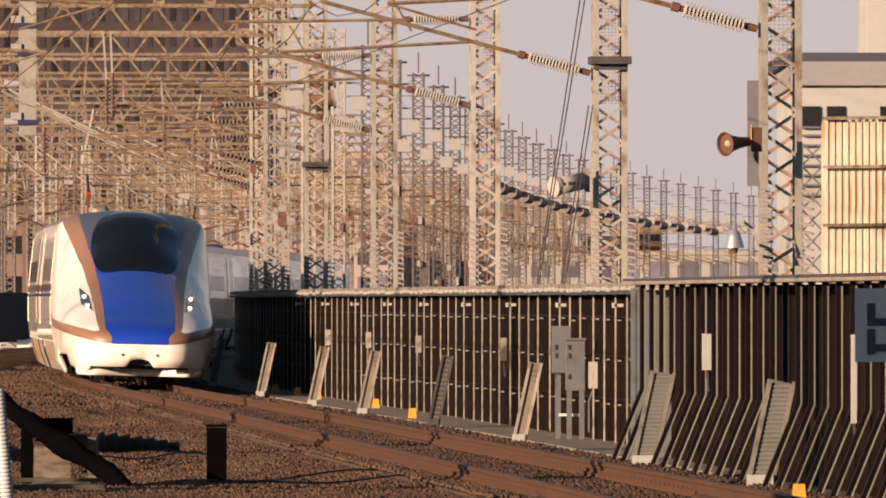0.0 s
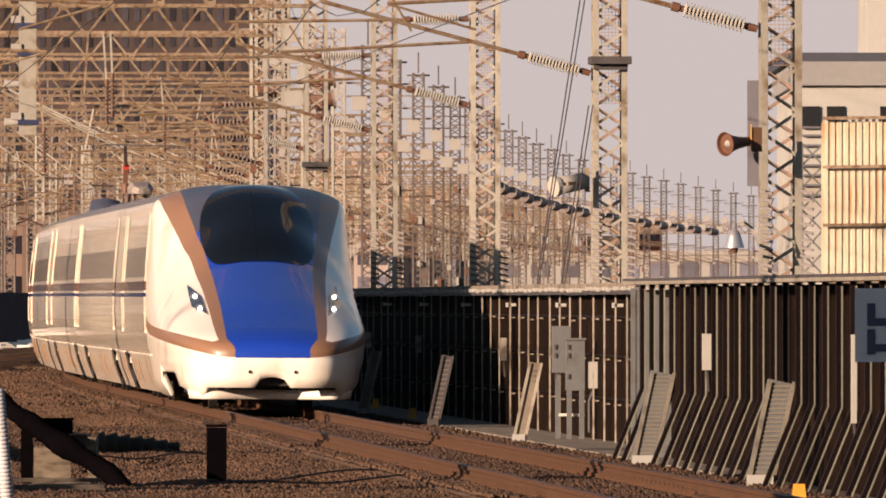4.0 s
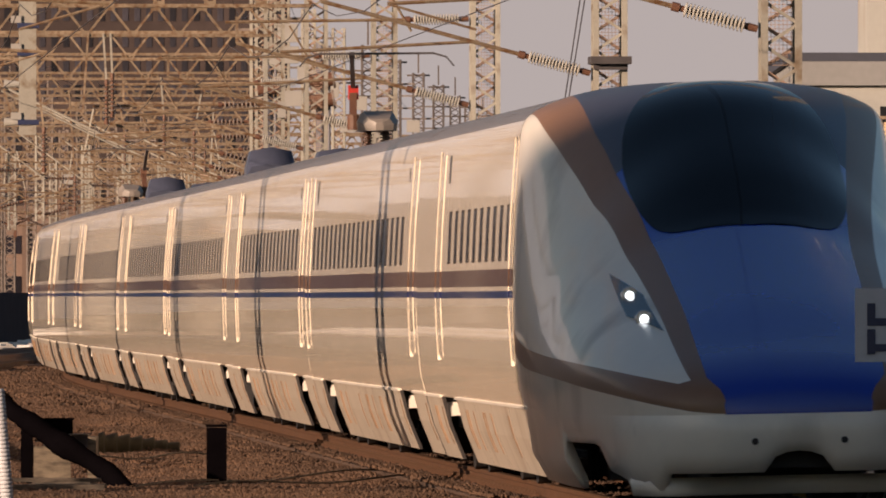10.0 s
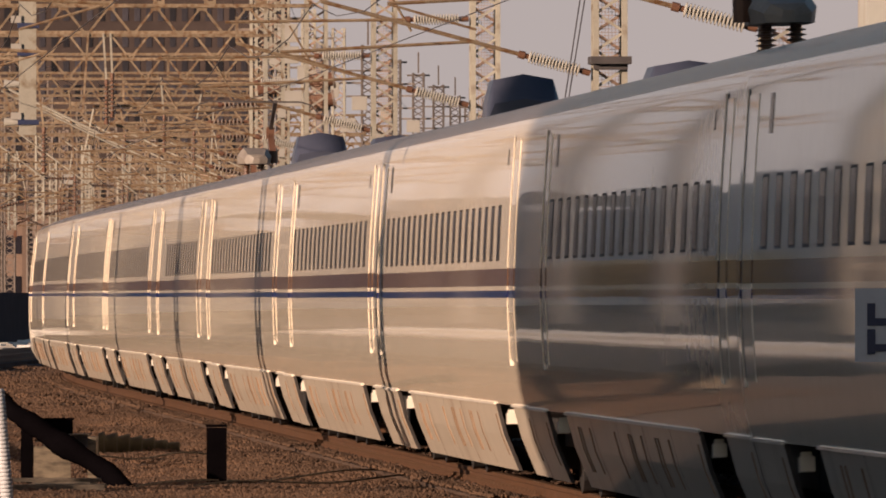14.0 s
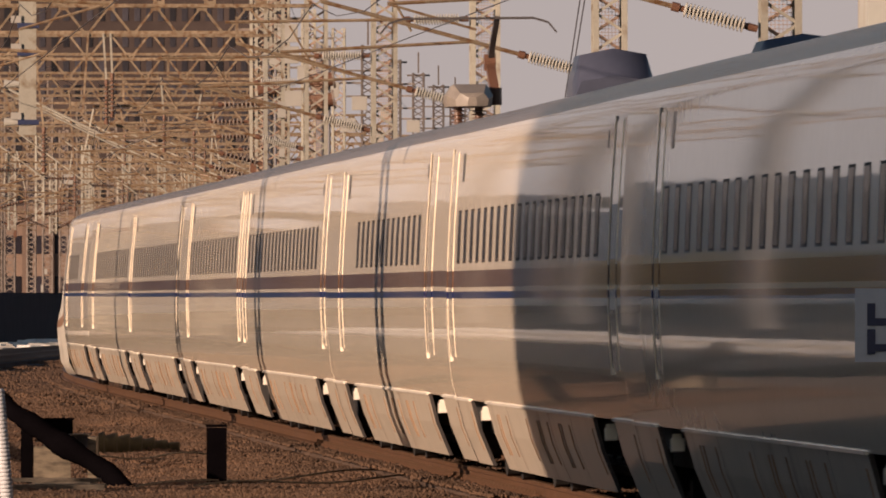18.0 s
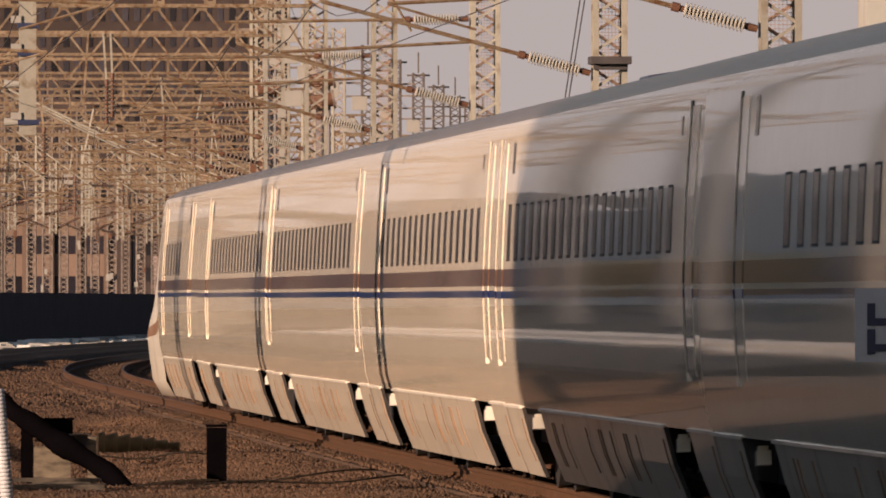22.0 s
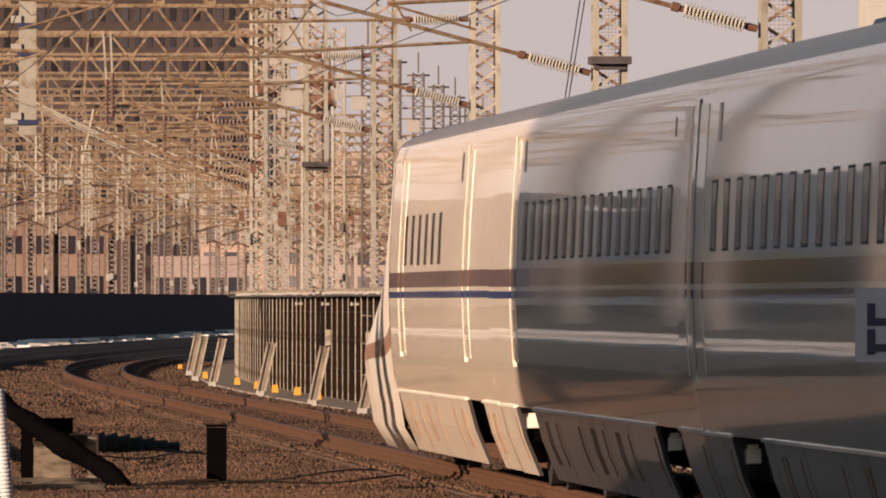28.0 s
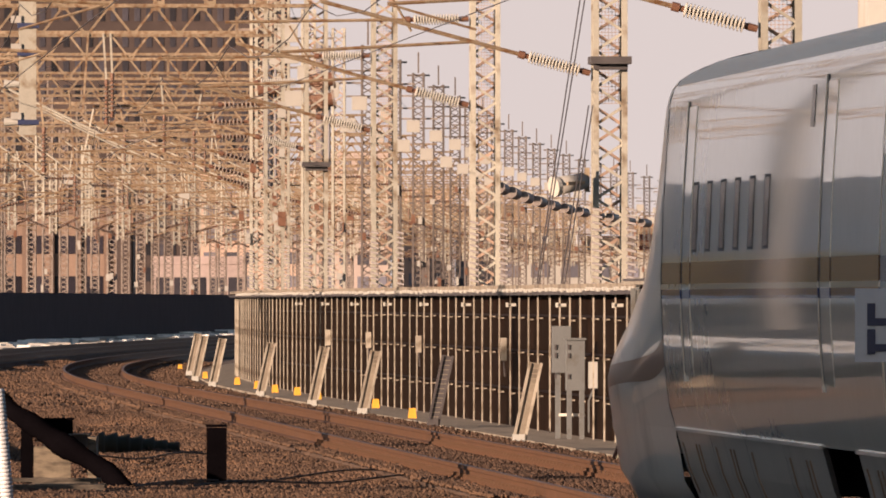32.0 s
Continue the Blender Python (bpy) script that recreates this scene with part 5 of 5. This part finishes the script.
def horn_speaker():
    t = thing("horn_speaker", "brown weathered horn loudspeaker bracketed to the mast", "loudspeaker", at=Matrix.Translation((3.78, 161.2, 3.70)))
    b = Build()
    ax = Vector((-0.74, -0.665, -0.09)).normalized()
    e1 = ax.cross(Vector((0, 0, 1))).normalized()
    e2 = e1.cross(ax)
    circle = [2 * math.pi * k / 24 for k in range(25)]
    prof = ((0.0, 0.055), (0.10, 0.06), (0.22, 0.075), (0.33, 0.10), (0.40, 0.13), (0.435, 0.148), (0.44, 0.15), (0.43, 0.143), (0.36, 0.10), (0.26, 0.07), (0.20, 0.05), (0.20, 0.001))
    b.grid([[ax * x + (e1 * math.cos(a) + e2 * math.sin(a)) * r for a in circle] for x, r in prof])
    part("bell", b, [mat("horn_rust", (0.10, 0.036, 0.02), 0.6, vary=0.3, scale=5, fine=30)], t, "rust-brown flared horn", smooth=True)
    # dark brown disc gives the hollow of the bell its shade
    part("mouth", Build().tube(ax * 0.395, ax * 0.40, 0.118, 0.122, 24), [BROWNPOT], t, "inner mouth of the horn, its shade put in as a dark disc")
    part("driver", Build().tube(ax * 0.40, ax * 0.43, 0.045, 0.02, 12), [PORCELAIN], t, "pale inner cone")
    part("mount_plate", Build().box((0.07, 0, 0.02), (0.13, 0.10, 0.30)), [RUST], t, "rusty mounting plate")
    part("mount_strip", Build().box((0.0, -0.06, 0.05), (0.014, 0.02, 0.32)), [YELLOW], t, "bright painted strip")
    part("backing", Build().box((0.03, 0.25, 0.1), (0.14, 0.04, 1.3)), [SLATE], t, "blue-grey backing board")


def bell_lamp():
    t = thing("bell_lamp", "small silver bell-shaped lamp on a curved arm", "lamp", at=Matrix.Translation((3.575, 161.2, 2.33)))
    b = Build()
    rows = [[(r * math.cos(a), r * math.sin(a), z) for a in [2 * math.pi * k / 20 for k in range(21)]] for z, r in ((0.06, 0.125), (0.10, 0.115), (0.20, 0.085), (0.27, 0.06), (0.28, 0.035), (0.37, 0.03), (0.375, 0.0))]
    b.grid(rows)
    part("shade", b, [mat("silver_shade", (0.62, 0.60, 0.60), 0.3, 0.7, vary=0.1)], t, "silver metal shade", smooth=True)
    part("bulb", Build().tube((0, 0, 0.0), (0, 0, 0.07), 0.04, 0.05, 12), [RUST], t, "rust-red bulb cover")
    part("arm", Build().bar((0, 0, 0.35), (0.12, 0, 0.38), 0.025).bar((0.12, 0, 0.38), (0.22, 0.1, 0.30), 0.025).bar((0.22, 0.1, 0.30), (0.30, 0.1, 0.1), 0.025).bar((0.30, 0.1, 0.1), (0.45, 0.25, 0.05), 0.03), [CREAM], t)


def floodlight():
    t = thing("floodlight", "white cylindrical floodlight bracketed to the mast", "floodlight", at=Matrix.Translation((2.12, 193.0, 3.46)))
    part("housing", Build().tube((-0.47, -0.3, -0.04), (-0.05, 0, 0.04), 0.14, 0.12, 16), [WHITEWALL], t, "white round housing", smooth=True)
    part("rim", Build().tube((-0.50, -0.32, -0.045), (-0.44, -0.28, -0.035), 0.15, 0.15, 16), [PORCELAIN], t)
    part("bracket", Build().box((0.0, 0, 0.06), (0.07, 0.1, 0.36)).bar((-0.3, -0.36, 0.0), (-0.05, -0.15, 0.02), 0.05), [RUSTPIPE], t)


horn_speaker()
bell_lamp()
floodlight()


def guy_wires():
    for a, b in (((2.09, 191, 6.3), (1.37, 188, 1.99)), ((2.02, 191, 6.3), (1.345, 188, 1.99)), ((2.13, 192, 4.6), (1.71, 190, 1.99)), ((2.19, 192, 4.6), (1.76, 190, 1.99))):
        solid("guy_wire", Build().tube(a, b, 0.010, sides=5), [DARKSTEEL], "dark steel guy wire stretched down to the fence", "cable", "guy wires beside the mast")


guy_wires()


def screen_fence():
    t = thing("ribbed_screen", "tall cream ribbed metal screen streaked with rust", "screen", at=Matrix.Translation((6.1, 210, 0)))
    me = Build().bar((0, 0, 1.6), (0, 0, 4.62), 0.055, 0.022).mesh("rib", [mat("rib_cream", (0.56, 0.51, 0.39), 0.7, vary=0.15, scale=1.5, fine=12, dirt=(0.42, 0.27, 0.14), dirt_amount=0.2, stretch=(1, 1, 0.3))])
    for k in range(16):
        part("rib", me, None, t, at=Matrix.Translation((0.03 + k * 0.108, 0.005, 0.004 * k)))
    part("backing", Build().box((0.9, 0.03, 3.1), (1.9, 0.03, 3.0)), [mat("screen_sheet", (0.58, 0.49, 0.35), 0.7, vary=0.35, scale=1.5, fine=20, dirt=(0.40, 0.21, 0.09), dirt_amount=0.42, stretch=(1, 1, 0.3))], t, "rust-streaked backing sheet")
    for z in (2.05, 2.95, 3.88, 4.66):
        part("rail", Build().bar((-0.03, -0.10, z), (1.9, -0.10, z + 0.02), 0.05, 0.05), [RUSTPIPE], t)
    part("foot_beam", Build().box((0.9, 0, 1.9), (2.4, 0.5, 0.12)), [CONCRETE], t)
    for x in (0.0, 0.9, 1.8):
        part("post", Build().bar((x, 0.1, -0.3), (x, 0.1, 4.6), 0.09), [CREAM], t)


screen_fence()
solid("ladder_frame", lattice(0.34, 4.6, 0.7, leg=0.035, lace=0.03), [GREYBOX], "grey steel lattice frame beside the screen", "frame", at=Matrix.Translation((6.02, 214, -0.3)))


def apartment():
    t = thing("apartment_house", "cream rendered building with a roof edge with its shaded underside put in dark grey and small dark windows", "building")
    y = 330.0
    part("wall", Build().box((16.9, y + 10, 3.8), (16.0, 20, 8.2)), [BUILDCREAM], t)
    # the dark grey stands in for shade on the edge's underside
    part("roof_edge", Build().box((16.8, y + 10, 7.87), (16.3, 20.4, 0.22)), [mat("roof_edge_shade", (0.045, 0.048, 0.066), 0.6, vary=0.15)], t, "roof edge with its shaded underside put in dark grey")
    part("upper_wall", Build().box((16.85, y + 9.9, 7.455), (16.1, 20.2, 0.60)), [mat("band_grey", (0.24, 0.235, 0.23), 0.8, vary=0.1, scale=0.5, fine=6)], t, "pale band below the roof edge")
    part("tower", Build().box((19.0, y + 14, 9.6), (16.0, 8, 4.2)), [BUILDCREAM], t, "cream upper storey set back from the edge")
    for x in (9.24, 9.86, 11.2, 12.1):
        w = part("window", Build().box((x, y - 0.02, 6.38), (0.44, 0.1, 0.5)), [DARKGLASS], t, "small dark window")
        part("sill", Build().box((x, y - 0.08, 6.10), (0.5, 0.16, 0.05)), [SLATE], w)
    for k in range(7):
        part("louvre", Build().box((9.25, y - 0.1, 5.9 - k * 0.25), (0.5, 0.1, 0.05)), [SLATE], t)


apartment()


def sign():
    t = thing("platform_sign", "pale blue-grey sign plate with dark blue bars", "sign", at=Matrix.Translation((1.882, 60.0, 1.46)))
    part("plate", Build().box((0.30, 0, 0.168), (0.60, 0.02, 0.336)), [SIGNGREY], t, "pale blue-grey plate")
    for x0, x1, z0, z1 in ((0.055, 0.092, 0.165, 0.268), (0.092, 0.30, 0.165, 0.200), (0.055, 0.092, 0.035, 0.150), (0.092, 0.30, 0.048, 0.082)):
        part("bar", Build().box(((x0 + x1) / 2, -0.013, (z0 + z1) / 2), (x1 - x0, 0.006, z1 - z0)), [SIGNBLUE], t, "dark blue painted bar")
    part("post", Build().bar((0.5, 0.06, -1.72), (0.5, 0.06, 0.5), 0.06), [GREYBOX], t)


sign()


def foreground():
    # open trough box with its lid, a dark connection box on it
    t = thing("trough_box", "weathered open trough box with a pale front panel", "trough", at=Matrix.Translation((-4.36, 140.5, -0.28)))
    part("front_panel", Build().box((0.195, -0.45, 0.29), (0.39, 0.06, 0.36)), [PALEBOARD], t, "pale front panel")
    part("side_panel", Build().box((0.02, 0, 0.23), (0.05, 0.84, 0.46)), [WOODGREY], t)
    part("side_panel", Build().box((0.62, -0.1, 0.28), (0.09, 0.9, 0.58)), [PALEBOARD], t, "pale end block")
    part("lid_box", Build().box((0.33, 0.1, 0.52), (0.49, 0.7, 0.13)), [DARKSTEEL], t, "dark box under the lid")
    part("lid", Build().bar((0.08, 0.05, 0.59), (0.575, 0.05, 0.59), 0.9, 0.014), [PALEBOARD], t, "thin pale lid")
    part("base", Build().box((0.30, -0.2, 0.05), (0.62, 1.2, 0.10)), [WOODGREY], t)
    part("connection_box", Build().box((0.24, 0.25, 0.67), (0.30, 0.36, 0.15)).box((0.24, 0.25, 0.755), (0.33, 0.40, 0.02)), [BLACKPOST], t, "dark connection box")
    t = thing("short_post", "dark square post beside the trough box", "post", at=Matrix.Translation((-4.44, 140.2, -0.3)))
    part("post", Build().bar((0, 0, 0), (0, 0, 0.68), 0.13, 0.10, up=(0, 1, 0)), [BLACKPOST], t)
    part("cap", Build().box((0, 0, 0.695), (0.15, 0.12, 0.03)), [BLACKPOST], t)
    # thick black rounded band sagging over the trough box down to the stones
    line = [(-4.80, 140.5, 0.70), (-4.60, 140.2, 0.565), (-4.36, 139.85, 0.42), (-4.12, 139.7, 0.255), (-3.82, 139.5, 0.085), (-3.52, 139.3, -0.11), (-3.33, 138.9, -0.30), (-3.24, 138.4, -0.46)]
    pts = [Vector([glide(q / 6, range(len(line)), [p[c] for p in line]) for c in range(3)]) for q in range(6 * (len(line) - 1) + 1)]
    hose = Build()
    rows = []
    for k, p in enumerate(pts):
        way = (pts[min(k + 1, len(pts) - 1)] - pts[max(k - 1, 0)]).normalized()
        side = way.cross(Vector((0, 1, 0))).normalized()
        r = 0.108 + 0.012 * math.sin(k * 0.7) + 0.01 * math.sin(k * 0.31 + 2) + (0.006 if k % 2 else 0.0)
        rows.append([p + (side * math.cos(g) + way.cross(side) * math.sin(g)) * r for g in [2 * math.pi * j / 14 for j in range(15)]])
    hose.grid(rows)
    solid("black_band", hose, [BLACKPOST], "thick black band slanting over the trough box to the ground", "hose", smooth=True)
    # timbers in front
    for x, y, z, L, h in ((-4.03, 137.2, -0.13, 0.92, 0.04), (-4.0, 136.6, -0.215, 0.95, 0.09), (-3.93, 137.6, -0.20, 0.80, 0.05)):
        solid("timber_baulk", Build().bar((x - L / 2, y, z), (x + L / 2, y + 0.05, z), 0.20, h), [WOODGREY], "weathered timber baulk lying on the ballast", "timber", "timbers beside the trough")
    # ribbed hose coiled on the stones, thinner towards one end
    b = Build()
    rows = []
    for i in range(61):
        q = i / 60
        r = (0.165 - 0.10 * q ** 1.6) * (1.0 + 0.13 * math.sin(i * 0.68))
        rows.append([(-4.42 + 0.98 * q + 0.03 * math.sin(i * 0.68), 168.5 + 3 * q + r * math.cos(g) * 1.6, -0.29 + 0.17 - 0.06 * q + r * math.sin(g)) for g in [2 * math.pi * k / 12 for k in range(13)]])
    b.grid(rows)
    solid("ribbed_hose", b, [OLIVE], "dark olive ribbed hose lying on the ballast", "hose", smooth=True)
    # black marker post
    t = thing("black_post", "black rectangular marker post standing in the ballast", "post", at=Matrix.Translation((-2.43, 141.0, -0.3)))
    part("post", Build().bar((0, 0, 0), (0, 0, 0.68), 0.215, 0.12, up=(0, 1, 0)), [BLACKPOST], t)
    part("cap", Build().box((0, 0, 0.70), (0.225, 0.13, 0.03)), [BLACKPOST], t)
    # white ribbed pipe
    t = thing("white_pipe", "white ribbed plastic pipe rising from the ground", "pipe", at=Matrix.Translation((-3.73, 112.0, -0.3)))
    k = Build()
    for i in range(38):
        k.tube((0.042 - 0.0029 * i, 0, i * 0.034), (0.041 - 0.0029 * i, 0, i * 0.034 + 0.025), 0.060, 0.056, 14)
    k.tube((0.042, 0, 0), (-0.068, 0, 1.29), 0.050, sides=12)
    part("pipe", k, [WHITEPIPE], t, smooth=True)
    # thin cables trailing over the stones
    for x0, y0, x1, y1 in ((-3.2, 137, -0.6, 150), (-2.6, 137.2, 0.2, 146), (-4.5, 160, -3.0, 166)):
        b = Build()
        pts = [Vector((x0 + (x1 - x0) * i / 12, y0 + (y1 - y0) * i / 12, -0.19 + 0.03 * math.sin(i * 0.8))) for i in range(13)]
        b.grid([[q + Vector((0.012 * math.cos(g), 0, 0.012 * math.sin(g))) for g in [2 * math.pi * k / 6 for k in range(7)]] for q in pts])
        solid("ground_cable", b, [WOODGREY], "thin cable trailing over the ballast", "cable")


foreground()


# tall block added out of view to shade the near part of the line
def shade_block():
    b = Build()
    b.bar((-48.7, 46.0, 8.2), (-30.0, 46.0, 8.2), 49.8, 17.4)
    solid("shade_caster", b, [mat("grey_render", (0.42, 0.40, 0.38), 0.85, vary=0.06, scale=0.3, fine=4)], "unseen plain block added to shade the near line", "building")


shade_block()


# ---- what moves ----
def position(t):
    """Place of the tip of the train along the line."""
    return 271.978 - 15.38108 * t - 0.44537 * t * t / 2 + 0.06318 * t ** 3 / 6 - 0.00215 * t ** 4 / 24


def car_pose(s):
    a, c = on_track(s - 8.75, 0, 0), on_track(s + 8.75, 0, 0)
    lean = track(s)[3]
    fwd = (a - c).normalized()
    right = fwd.cross(Vector((0, 0, 1))).normalized()
    up = right.cross(fwd)
    m = Matrix((right, fwd, up)).transposed().to_4x4()
    return Matrix.Translation((a + c) / 2) @ m @ Matrix.Rotation(-lean, 4, "Y")


def motions():
    for k, car in enumerate(cars):
        flip = Matrix.Rotation(math.pi, 4, "Z") if k == 11 else Matrix.Identity(4)
        walk(car, [(t, car_pose(position(t) + CENTRE[k]) @ flip) for t in range(0, 33)])


motions()
